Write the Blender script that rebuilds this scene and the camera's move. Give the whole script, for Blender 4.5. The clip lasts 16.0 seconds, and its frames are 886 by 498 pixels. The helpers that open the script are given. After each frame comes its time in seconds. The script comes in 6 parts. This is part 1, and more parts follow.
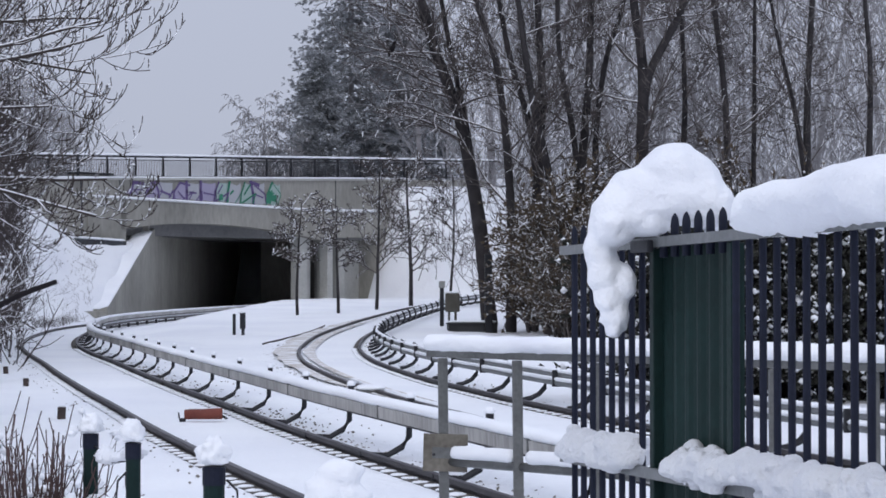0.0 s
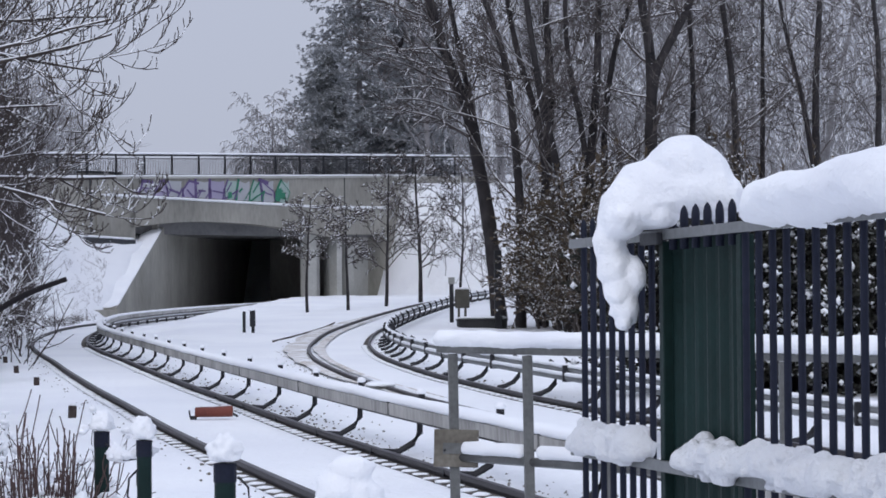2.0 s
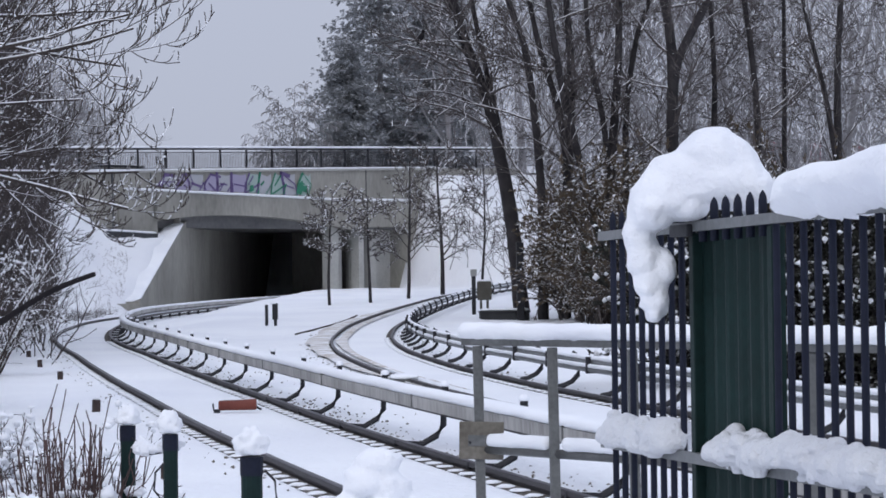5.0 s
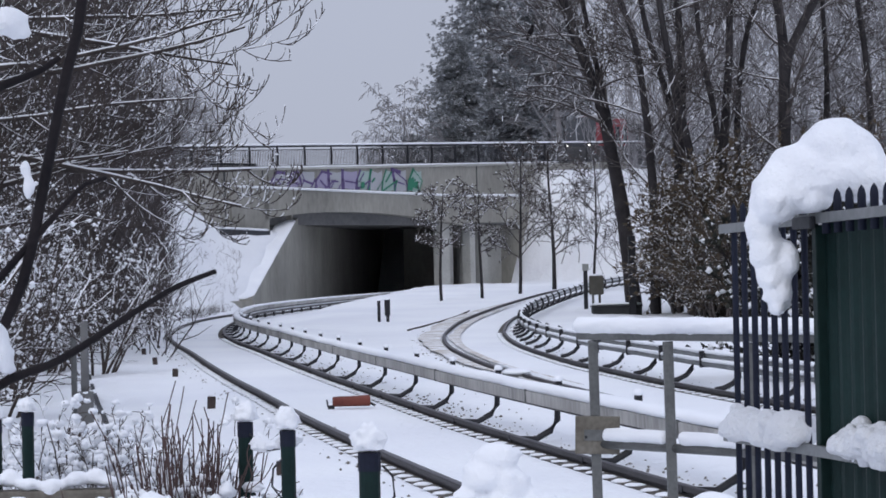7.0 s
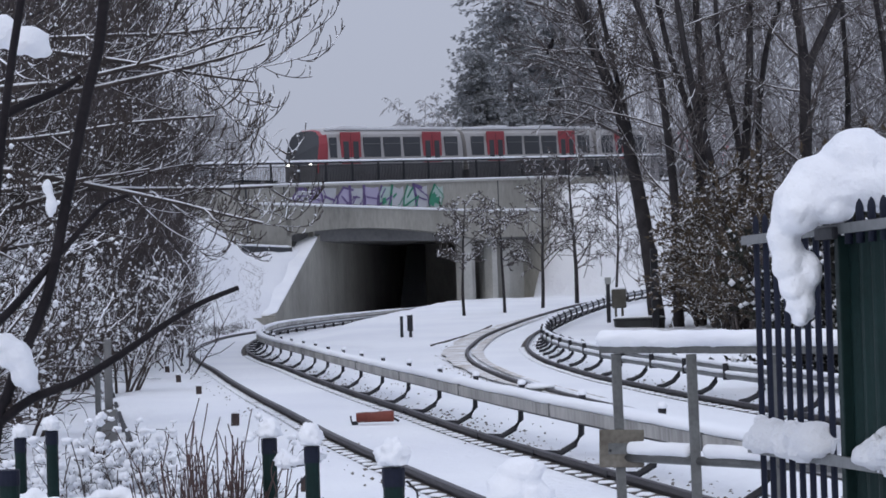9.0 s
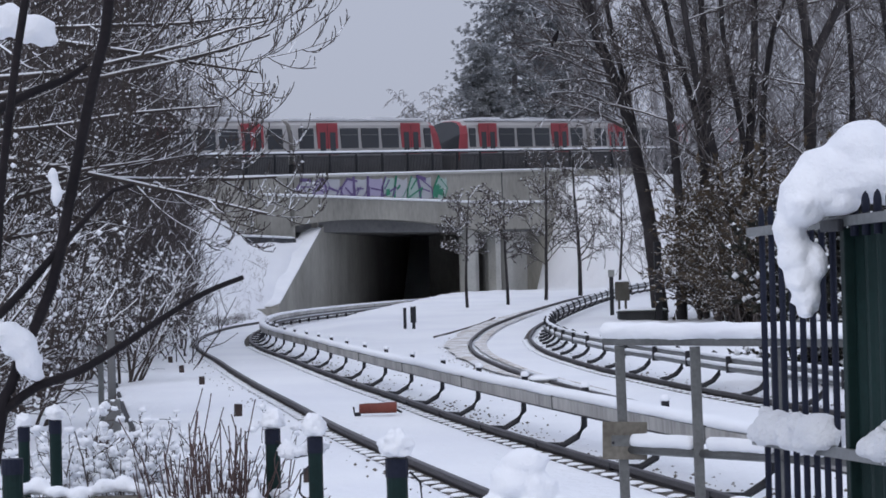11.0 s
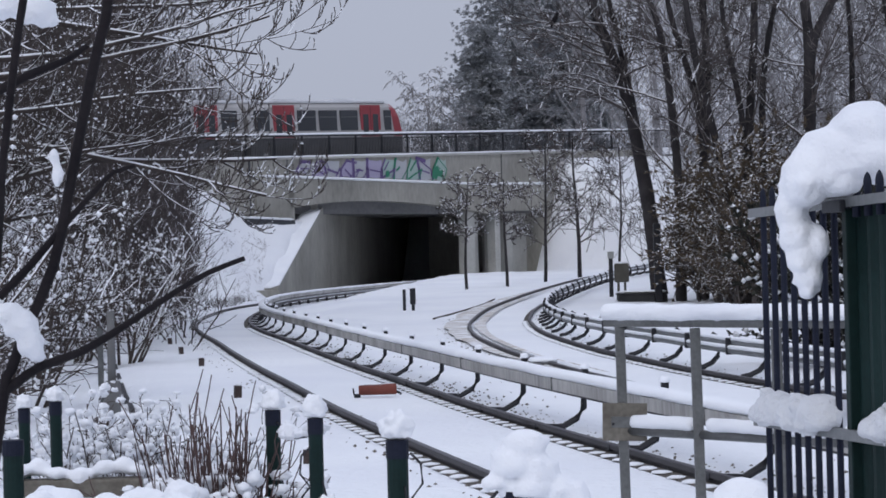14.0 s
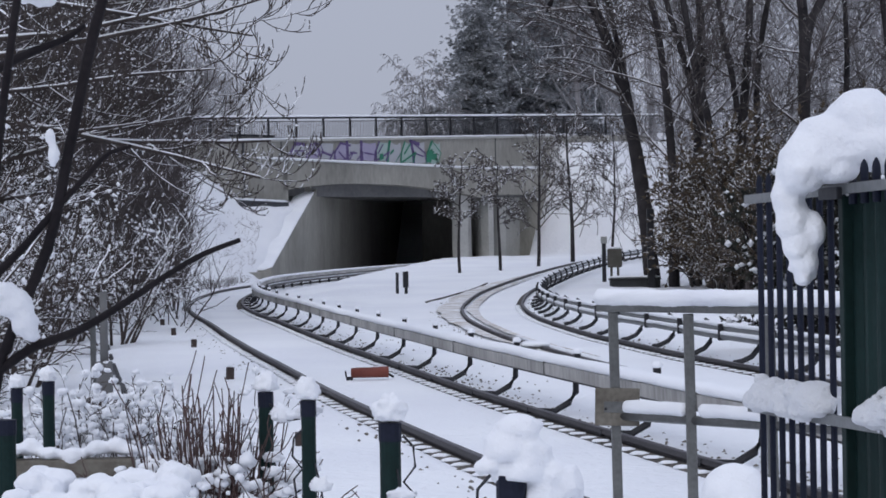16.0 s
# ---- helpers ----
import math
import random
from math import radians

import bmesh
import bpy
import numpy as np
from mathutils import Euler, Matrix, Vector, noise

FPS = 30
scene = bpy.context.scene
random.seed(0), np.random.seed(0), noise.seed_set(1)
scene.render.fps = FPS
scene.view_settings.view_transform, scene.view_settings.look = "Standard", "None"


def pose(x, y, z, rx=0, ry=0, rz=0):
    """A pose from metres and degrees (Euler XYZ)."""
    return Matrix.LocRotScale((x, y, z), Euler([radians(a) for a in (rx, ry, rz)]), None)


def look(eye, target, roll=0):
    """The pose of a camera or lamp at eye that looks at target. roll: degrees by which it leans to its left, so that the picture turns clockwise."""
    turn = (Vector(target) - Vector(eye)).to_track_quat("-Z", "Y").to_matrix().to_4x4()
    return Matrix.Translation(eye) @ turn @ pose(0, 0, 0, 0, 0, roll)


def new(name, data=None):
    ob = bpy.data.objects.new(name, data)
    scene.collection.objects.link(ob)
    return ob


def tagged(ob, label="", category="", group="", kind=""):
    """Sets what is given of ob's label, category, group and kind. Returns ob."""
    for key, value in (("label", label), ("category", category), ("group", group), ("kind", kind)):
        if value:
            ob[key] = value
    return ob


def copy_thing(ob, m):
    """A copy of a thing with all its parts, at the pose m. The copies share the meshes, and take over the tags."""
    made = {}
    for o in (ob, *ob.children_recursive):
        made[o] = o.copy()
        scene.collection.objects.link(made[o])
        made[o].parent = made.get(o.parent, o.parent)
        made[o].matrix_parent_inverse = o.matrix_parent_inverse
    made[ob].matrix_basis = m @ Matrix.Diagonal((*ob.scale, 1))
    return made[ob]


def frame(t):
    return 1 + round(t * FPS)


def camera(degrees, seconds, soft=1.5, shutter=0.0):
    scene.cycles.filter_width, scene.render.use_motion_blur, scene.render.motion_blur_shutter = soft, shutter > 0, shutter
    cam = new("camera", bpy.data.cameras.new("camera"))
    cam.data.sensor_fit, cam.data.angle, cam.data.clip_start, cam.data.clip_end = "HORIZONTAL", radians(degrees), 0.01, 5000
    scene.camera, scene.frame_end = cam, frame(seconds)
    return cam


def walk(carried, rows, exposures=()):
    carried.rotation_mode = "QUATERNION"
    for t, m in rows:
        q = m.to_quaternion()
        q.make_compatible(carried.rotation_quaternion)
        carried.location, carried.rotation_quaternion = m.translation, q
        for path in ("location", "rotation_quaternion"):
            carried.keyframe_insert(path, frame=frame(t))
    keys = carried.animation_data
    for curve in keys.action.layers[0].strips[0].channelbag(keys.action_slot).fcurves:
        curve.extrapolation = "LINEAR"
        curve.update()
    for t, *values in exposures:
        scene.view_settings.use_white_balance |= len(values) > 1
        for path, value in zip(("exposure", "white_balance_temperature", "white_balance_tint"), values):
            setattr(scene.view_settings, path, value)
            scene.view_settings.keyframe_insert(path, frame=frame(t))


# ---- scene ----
cam = camera(21.3, 16.0, soft=1.7)
# seconds, pan, pitch, lean in degrees, sideways and upward sway in metres
PATH = (
    (0, 3.912, 0.858, -0.056, 0.034, 0.006),
    (0.5, 3.878, 0.827, -0.170, 0.036, 0.004),
    (1, 3.848, 0.815, -0.385, 0.034, 0.002),
    (1.5, 3.753, 0.817, -0.364, 0.030, 0.002),
    (2, 3.685, 0.770, -0.474, 0.034, 0.003),
    (2.5, 3.683, 0.768, -0.413, 0.036, 0.004),
    (3, 3.707, 0.741, -0.418, 0.034, 0.005),
    (5.3, 2.87, 0.559, -0.964, 0.018, 0.004),
    (5.5, 2.128, 0.541, -0.983, 0.012, 0.003),
    (6, 0.973, 0.401, -0.693, 0.014, -0.001),
    (6.5, 0.714, 0.393, -0.898, 0.014, -0.000),
    (7, 0.455, 0.517, -1.254, 0.010, 0.004),
    (7.5, 0.208, 0.648, -1.471, 0.007, 0.002),
    (8, 0.070, 0.727, -1.608, 0.008, 0.003),
    (8.5, -0.018, 0.835, -1.729, 0.009, 0.004),
    (9, -0.072, 0.897, -1.811, 0.010, 0.003),
    (11.5, -0.160, 0.637, -1.414, 0.007, 0.001),
    (12, -0.142, 0.584, -1.343, 0.007, 0.001),
    (12.5, -0.129, 0.511, -1.362, 0.006, 0.001),
    (13, -0.135, 0.428, -1.425, 0.004, 0.001),
    (13.5, -0.113, 0.362, -1.609, 0.005, 0.002),
    (14, -0.158, 0.254, -1.517, 0.004, -0.000),
    (14.5, -0.153, 0.135, -1.418, 0.003, -0.001),
    (15, -0.135, 0.029, -1.179, 0.001, -0.000),
    (15.5, -0.087, -0.077, -1.119, -0.000, 0.001),
    (16, -0.000, -0.151, -1.000, 0.000, 0.000),
)
EYE_HEIGHT = 1.6


def camera_pose(pan, pitch, lean, x, z):
    eye = Vector((x, 0.0, EYE_HEIGHT + z))
    a, b = radians(pan), radians(pitch)
    return look(eye, eye + 50 * Vector((math.sin(a) * math.cos(b), math.cos(a) * math.cos(b), math.sin(b))), lean)


walk(cam, [(t, camera_pose(*v)) for t, *v in PATH], exposures=((0.0, 0.35), (3.0, 0.35), (6.0, 0.33), (7.0, 0.28), (9.0, 0.21), (12.5, 0.22), (16.0, 0.12)))

# ---- light: an overcast winter sky ----
SUN_TURN, SUN_HEIGHT = radians(200), radians(42)
world = bpy.data.worlds.new("overcast_sky")
scene.world = world
world.use_nodes = True
wn, wl = world.node_tree.nodes, world.node_tree.links
back = wn["Background"]
sky = wn.new("ShaderNodeTexSky")
sky.sky_type, sky.sun_disc, sky.sun_elevation, sky.sun_rotation = "NISHITA", False, SUN_HEIGHT, SUN_TURN
sky.air_density, sky.dust_density = 1.0, 4.0
coord, split = wn.new("ShaderNodeTexCoord"), wn.new("ShaderNodeSeparateXYZ")
cloud = wn.new("ShaderNodeValToRGB")
cloud.color_ramp.elements[0].position, cloud.color_ramp.elements[0].color = 0.0, (3.6, 3.9, 4.88, 1)
cloud.color_ramp.elements[1].position, cloud.color_ramp.elements[1].color = 0.9, (7.1, 7.75, 9.7, 1)
mid = cloud.color_ramp.elements.new(0.16)
mid.color = (3.95, 4.25, 5.3, 1)
veil = wn.new("ShaderNodeMix")
veil.data_type = "RGBA"
veil.inputs[0].default_value = 0.94
wl.new(coord.outputs["Generated"], split.inputs[0])
wl.new(split.outputs["Z"], cloud.inputs[0])
wl.new(sky.outputs[0], veil.inputs[6])
wl.new(cloud.outputs[0], veil.inputs[7])
wl.new(veil.outputs[2], back.inputs[0])
back.inputs[1].default_value = 0.1
sun = new("sun", bpy.data.lights.new("sun", "SUN"))
sun.data.energy, sun.data.angle, sun.data.color = 0.5, radians(40), (1.0, 0.96, 0.92)
sun.matrix_world = look((0, 0, 60), (math.sin(SUN_TURN) * -60 * math.cos(SUN_HEIGHT), math.cos(SUN_TURN) * -60 * math.cos(SUN_HEIGHT), 60 - 60 * math.sin(SUN_HEIGHT)))


# ---- materials ----
def shade(name, rough=0.7, metal=0.0, gloss=0.5):
    m = bpy.data.materials.new(name)
    m.use_nodes = True
    b = m.node_tree.nodes["Principled BSDF"]
    b.inputs["Roughness"].default_value, b.inputs["Metallic"].default_value = rough, metal
    b.inputs["Specular IOR Level"].default_value = gloss
    return m, m.node_tree.nodes, m.node_tree.links, b


def speckle(n, l, scale, detail=4.0, stretch=(1, 1, 1), local=True):
    """Noise at a real size; gives its value."""
    c, mp, t = n.new("ShaderNodeTexCoord"), n.new("ShaderNodeMapping"), n.new("ShaderNodeTexNoise")
    mp.inputs["Scale"].default_value = stretch
    t.inputs["Scale"].default_value, t.inputs["Detail"].default_value = scale, detail
    l.new(c.outputs["Object"], mp.inputs[0])
    l.new(mp.outputs[0], t.inputs["Vector"])
    return t.outputs["Fac"]


def ramp(n, l, value, *stops):
    r = n.new("ShaderNodeValToRGB")
    e = r.color_ramp.elements
    while len(e) < len(stops):
        e.new(0.5)
    for k, (p, c) in zip(e, stops):
        k.position, k.color = p, (*c, 1)
    l.new(value, r.inputs[0])
    return r.outputs[0]


def blend(n, l, fac, a, b):
    m = n.new("ShaderNodeMix")
    m.data_type = "RGBA"
    for socket, v in ((m.inputs[0], fac), (m.inputs[6], a), (m.inputs[7], b)):
        if isinstance(v, float):
            socket.default_value = v
        elif isinstance(v, tuple):
            socket.default_value = (*v, 1)
        else:
            l.new(v, socket)
    return m.outputs[2]


def relief(n, l, b, value, strength, distance):
    k = n.new("ShaderNodeBump")
    k.inputs["Strength"].default_value, k.inputs["Distance"].default_value = strength, distance
    l.new(value, k.inputs["Height"])
    l.new(k.outputs[0], b.inputs["Normal"])


def upward(n, l, low, high, wobble=0.0, scale=6.0):
    """How far a surface faces up, roughened by noise: where snow lies."""
    g, s = n.new("ShaderNodeNewGeometry"), n.new("ShaderNodeSeparateXYZ")
    l.new(g.outputs["Normal"], s.inputs[0])
    v = s.outputs["Z"]
    if wobble:
        a = n.new("ShaderNodeMath")
        a.operation = "MULTIPLY_ADD"
        l.new(speckle(n, l, scale, 3.0), a.inputs[0])
        a.inputs[1].default_value = wobble
        l.new(v, a.inputs[2])
        v = a.outputs[0]
        low, high = low + wobble * 0.5, high + wobble * 0.5
    m = n.new("ShaderNodeMapRange")
    m.inputs[1].default_value, m.inputs[2].default_value = low, high
    l.new(v, m.inputs[0])
    return m.outputs[0]


def grainy(name, dark, light, scale=3.0, fine=40.0, rough=0.75, metal=0.0, bump=0.4, depth=0.004, stretch=(1, 1, 1), snow=None, gloss=0.4):
    """Two scales of variation between two colours; snow=(low, high, wobble, scale) lays snow on upward faces."""
    m, n, l, b = shade(name, rough, metal, gloss)
    big, small = speckle(n, l, scale, 4.0, stretch), speckle(n, l, fine, 3.0, stretch)
    mixed = blend(n, l, 0.35, big, small)
    colour = ramp(n, l, mixed, (0.32, dark), (0.68, light))
    if snow:
        colour = blend(n, l, upward(n, l, *snow), colour, (0.84, 0.86, 0.9))
    l.new(colour, b.inputs["Base Color"])
    relief(n, l, b, small, bump, depth)
    return m


def snow_material(name, trodden=0.0, bump=0.35, depth=0.02, scale=5.0, pale=1.0):
    m, n, l, b = shade(name, 0.65)
    big, small = speckle(n, l, scale * 0.12, 5.0), speckle(n, l, scale * 5, 4.0)
    colour = ramp(n, l, big, (0.3, (0.80 * pale, 0.82 * pale, 0.87 * pale)), (0.6, (0.88 * pale, 0.90 * pale, 0.93 * pale)))
    if trodden:
        patchy = n.new("ShaderNodeMapRange")
        patchy.inputs[1].default_value, patchy.inputs[2].default_value, patchy.inputs[4].default_value = 0.34, 0.6, trodden
        l.new(speckle(n, l, 1.4, 6.0), patchy.inputs[0])
        colour = blend(n, l, patchy.outputs[0], colour, ramp(n, l, small, (0.35, (0.22, 0.17, 0.12)), (0.65, (0.60, 0.56, 0.50))))
    l.new(colour, b.inputs["Base Color"])
    b.inputs["Subsurface Weight"].default_value = 0.0
    mixed = n.new("ShaderNodeMath")
    mixed.operation = "ADD"
    l.new(speckle(n, l, scale, 3.0), mixed.inputs[0])
    l.new(small, mixed.inputs[1])
    relief(n, l, b, mixed.outputs[0], bump, depth)
    return m


SNOW = snow_material("settled_snow")
SNOW_NEAR = snow_material("grainy_wet_snow", bump=0.55, depth=0.006, scale=30.0)
# coarser grain, and a fifth darker to paint shade on the lower drifts
SNOW_SHADED = snow_material("shaded_granular_snow", bump=0.9, depth=0.006, scale=36.0, pale=0.8)
SNOW_GROUND = snow_material("ground_snow", bump=0.75, depth=0.08, scale=1.9)
SNOW_WORN = snow_material("dirty_snow", trodden=0.85, scale=3.0)
CONCRETE = grainy("weathered_concrete", (0.20, 0.195, 0.175), (0.36, 0.35, 0.315), 0.5, 6.0, 0.85, bump=0.3, depth=0.01, stretch=(1, 1, 0.35))
CONCRETE_DARK = grainy("dark_concrete", (0.028, 0.031, 0.036), (0.06, 0.064, 0.072), 0.4, 5.0, 0.9, bump=0.3, depth=0.01)
CONCRETE_PALE = grainy("pale_concrete", (0.36, 0.36, 0.34), (0.52, 0.52, 0.49), 0.6, 8.0, 0.85)
STEEL_RAIL = grainy("rusty_rail_steel", (0.022, 0.02, 0.023), (0.065, 0.058, 0.062), 2.0, 30.0, 0.55, 0.3)
RAIL_HEAD = grainy("worn_rail_head", (0.05, 0.047, 0.055), (0.12, 0.115, 0.13), 2.0, 30.0, 0.5, 0.5)
BALLAST = grainy("ballast", (0.05, 0.042, 0.035), (0.30, 0.27, 0.23), 5.0, 26.0, 0.9, bump=1.0, depth=0.03)
IRON = grainy("dark_painted_iron", (0.012, 0.013, 0.017), (0.035, 0.036, 0.042), 3.0, 40.0, 0.55, 0.3)
GALVANISED = grainy("galvanised_steel", (0.085, 0.088, 0.088), (0.19, 0.194, 0.19), 6.0, 60.0, 0.5, 0.5)
ALLOY = grainy("dull_grey_steel", (0.12, 0.127, 0.13), (0.22, 0.228, 0.232), 5.0, 70.0, 0.5, 0.4)
GREEN_PAINT = grainy("dark_green_paint", (0.003, 0.012, 0.011), (0.007, 0.026, 0.024), 6.0, 80.0, 0.6, gloss=0.2)
BLUE_BLACK = grainy("blue_black_paint", (0.006, 0.008, 0.018), (0.014, 0.018, 0.036), 6.0, 80.0, 0.6, gloss=0.2)
COVER_BOARD = grainy("weathered_cover_board", (0.20, 0.195, 0.185), (0.55, 0.54, 0.52), 1.2, 14.0, 0.8, stretch=(1, 1, 0.25))
RUST_PLATE = grainy("rust_stained_plate", (0.09, 0.078, 0.062), (0.22, 0.205, 0.175), 7.0, 50.0, 0.7, 0.3)
WOOD_DARK = grainy("dark_wet_wood", (0.02, 0.015, 0.014), (0.07, 0.05, 0.045), 4.0, 30.0, 0.8)
ORANGE_RED = grainy("faded_red_paint", (0.12, 0.028, 0.021), (0.22, 0.058, 0.038), 5.0, 50.0, 0.6)
BARK = grainy("dark_wet_bark", (0.017, 0.016, 0.018), (0.058, 0.053, 0.055), 2.0, 25.0, 0.9, bump=0.8, depth=0.03, snow=(0.72, 0.95, 0.5, 5.0), gloss=0.2)
TWIG = grainy("snowy_twigs", (0.055, 0.048, 0.047), (0.14, 0.12, 0.114), 3.0, 20.0, 0.9, snow=(0.15, 0.6, 0.6, 3.0))
TWIG_HEAVY = grainy("snow_laden_twigs", (0.028, 0.022, 0.02), (0.08, 0.062, 0.055), 3.0, 20.0, 0.9, snow=(0.12, 0.45, 0.4, 4.0))
TWIG_WOOD = grainy("wet_woodland_twigs", (0.045, 0.039, 0.039), (0.115, 0.10, 0.096), 3.0, 20.0, 0.9, snow=(0.28, 0.7, 0.6, 3.0))
TWIG_YOUNG = grainy("young_tree_twigs", (0.045, 0.038, 0.037), (0.10, 0.088, 0.084), 3.0, 20.0, 0.9, snow=(0.4, 0.75, 0.5, 3.0))
# haze before the distant trees is put into this paler colour
TWIG_FAR = grainy("hazed_far_twigs", (0.15, 0.146, 0.152), (0.28, 0.272, 0.28), 2.0, 12.0, 0.9, snow=(0.1, 0.75, 0.5, 3.0))
TWIG_DARK = grainy("dark_wet_twigs", (0.03, 0.025, 0.026), (0.085, 0.071, 0.07), 2.0, 15.0, 0.9, snow=(0.45, 0.9, 0.5, 3.0))
NEAR_BARK = grainy("near_black_bark", (0.006, 0.005, 0.007), (0.022, 0.018, 0.02), 8.0, 90.0, 0.8, gloss=0.2)
BALLAST_DARK = grainy("wet_dark_ballast", (0.03, 0.026, 0.024), (0.15, 0.135, 0.12), 5.0, 26.0, 0.9, bump=1.0, depth=0.03)
TWIG_RED = grainy("red_brown_twigs", (0.04, 0.024, 0.023), (0.11, 0.068, 0.064), 5.0, 40.0, 0.8, snow=(0.85, 1.1, 0.4, 20.0))
# foliage lightened and flattened to carry haze, with some snow on top
CONIFER = grainy("hazed_conifer", (0.19, 0.202, 0.215), (0.31, 0.325, 0.345), 0.6, 8.0, 0.9, snow=(0.6, 1.2, 0.9, 1.2))
SHRUB_LEAF = grainy("winter_shrub_leaves", (0.05, 0.04, 0.028), (0.15, 0.112, 0.075), 2.0, 14.0, 0.85, snow=(0.55, 0.95, 0.8, 2.5))
HEDGE_LEAF = grainy("dark_hedge_leaves", (0.012, 0.014, 0.012), (0.045, 0.046, 0.036), 2.0, 14.0, 0.8, snow=(0.9, 1.15, 0.6, 3.0))
CARRIAGE_GREY = grainy("brushed_grey_carriage", (0.34, 0.33, 0.325), (0.44, 0.43, 0.425), 0.6, 30.0, 0.45, 0.2, bump=0.1)
CARRIAGE_RED = grainy("red_carriage_paint", (0.25, 0.04, 0.05), (0.34, 0.055, 0.068), 0.8, 30.0, 0.45, bump=0.1)
CARRIAGE_DARK = grainy("dark_carriage_skirt", (0.075, 0.074, 0.077), (0.13, 0.129, 0.134), 0.8, 20.0, 0.6, bump=0.2)
CARRIAGE_ROOF = grainy("snow_dusted_roof", (0.5, 0.51, 0.53), (0.7, 0.71, 0.74), 1.0, 12.0, 0.7)


def plain(name, colour, rough=0.5, metal=0.0, glow=0.0):
    m, n, l, b = shade(name, rough, metal)
    l.new(ramp(n, l, speckle(n, l, 12.0), (0.2, tuple(c * 0.88 for c in colour)), (0.8, colour)), b.inputs["Base Color"])
    if glow:
        b.inputs["Emission Color"].default_value, b.inputs["Emission Strength"].default_value = (*colour, 1), glow
    return m


DARK_GLASS = plain("dark_window_glass", (0.05, 0.054, 0.062), 0.1)
LAMP_WHITE = plain("lit_headlamp", (1.0, 0.97, 0.9), 0.3, glow=3.0)
DISPLAY = plain("amber_display", (0.9, 0.2, 0.04), 0.4, glow=0.12)
# darker concrete: painted shade under the deck, plain grey on the lamp post
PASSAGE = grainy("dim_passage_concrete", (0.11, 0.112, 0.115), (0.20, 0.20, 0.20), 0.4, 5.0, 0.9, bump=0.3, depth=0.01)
PURPLE = plain("purple_spray_paint", (0.13, 0.09, 0.22), 0.7)
GREEN_SPRAY = plain("green_spray_paint", (0.03, 0.20, 0.12), 0.7)
GREY_SPRAY = plain("pale_grey_spray_paint", (0.42, 0.43, 0.46), 0.75)
LILAC_SPRAY = plain("lilac_spray_paint", (0.36, 0.33, 0.46), 0.75)
MINT_SPRAY = plain("pale_mint_spray_paint", (0.36, 0.46, 0.43), 0.75)
SIGN_PALE = plain("pale_enamel", (0.32, 0.33, 0.32), 0.5)
KHAKI = grainy("khaki_box_paint", (0.06, 0.057, 0.046), (0.11, 0.105, 0.088), 4.0, 40.0, 0.6)
DARK_SHED = grainy("dark_shed_boards", (0.012, 0.014, 0.016), (0.04, 0.042, 0.045), 3.0, 20.0, 0.7)


# ---- mesh tools ----
def mesh_of(name, bm, material, smooth=False):
    me = bpy.data.meshes.new(name)
    bm.normal_update()
    bm.to_mesh(me)
    bm.free()
    for m in (material if isinstance(material, (list, tuple)) else (material,)):
        me.materials.append(m)
    if smooth:
        me.polygons.foreach_set("use_smooth", [True] * len(me.polygons))
    return me


def part(name, bm, material, parent=None, label="", smooth=False):
    ob = new(name, mesh_of(name, bm, material, smooth))
    ob.parent = parent
    if label:
        ob["label"] = label
    return ob


def base(name, m, label, category, group="", kind=""):
    ob = new(name)
    ob.empty_display_size = 0.2
    ob.matrix_basis = m if isinstance(m, Matrix) else Matrix.Translation(m)
    return tagged(ob, label, category, group, kind)


def box(bm, x0, y0, z0, x1, y1, z1, bevel=0.0, m=None):
    made = bmesh.ops.create_cube(bm, size=1.0)["verts"]
    for v in made:
        v.co = Vector((x0 + (v.co.x + 0.5) * (x1 - x0), y0 + (v.co.y + 0.5) * (y1 - y0), z0 + (v.co.z + 0.5) * (z1 - z0)))
    if bevel:
        edges = list({e for v in made for e in v.link_edges})
        got = bmesh.ops.bevel(bm, geom=edges, offset=bevel, segments=2, affect="EDGES", profile=0.6)
        made = list({v for f in got["faces"] for v in f.verts} | {v for v in made if v.is_valid})
    if m:
        for v in made:
            v.co = m @ v.co
    return bm


def tube(bm, points, radii, sides=6, squash=1.0, cap=True):
    """A tapered tube along points."""
    points = [Vector(p) for p in points]
    if not isinstance(radii, (list, tuple)):
        radii = [radii] * len(points)
    rings, ref = [], None
    for i, p in enumerate(points):
        d = (points[min(i + 1, len(points) - 1)] - points[max(i - 1, 0)]).normalized()
        if ref is None or abs(d.dot(ref)) > 0.95:
            ref = Vector((0, 0, 1)) if abs(d.z) < 0.9 else Vector((1, 0, 0))
        u = d.cross(ref).normalized()
        w = u.cross(d)
        rings.append([bm.verts.new(p + radii[i] * (math.cos(a) * u + squash * math.sin(a) * w)) for a in (2 * math.pi * k / sides for k in range(sides))])
    for a, b in zip(rings, rings[1:]):
        for k in range(sides):
            bm.faces.new((a[k], a[(k + 1) % sides], b[(k + 1) % sides], b[k]))
    if cap and sides > 2:
        bm.faces.new(rings[0][::-1])
        bm.faces.new(rings[-1])
    return bm


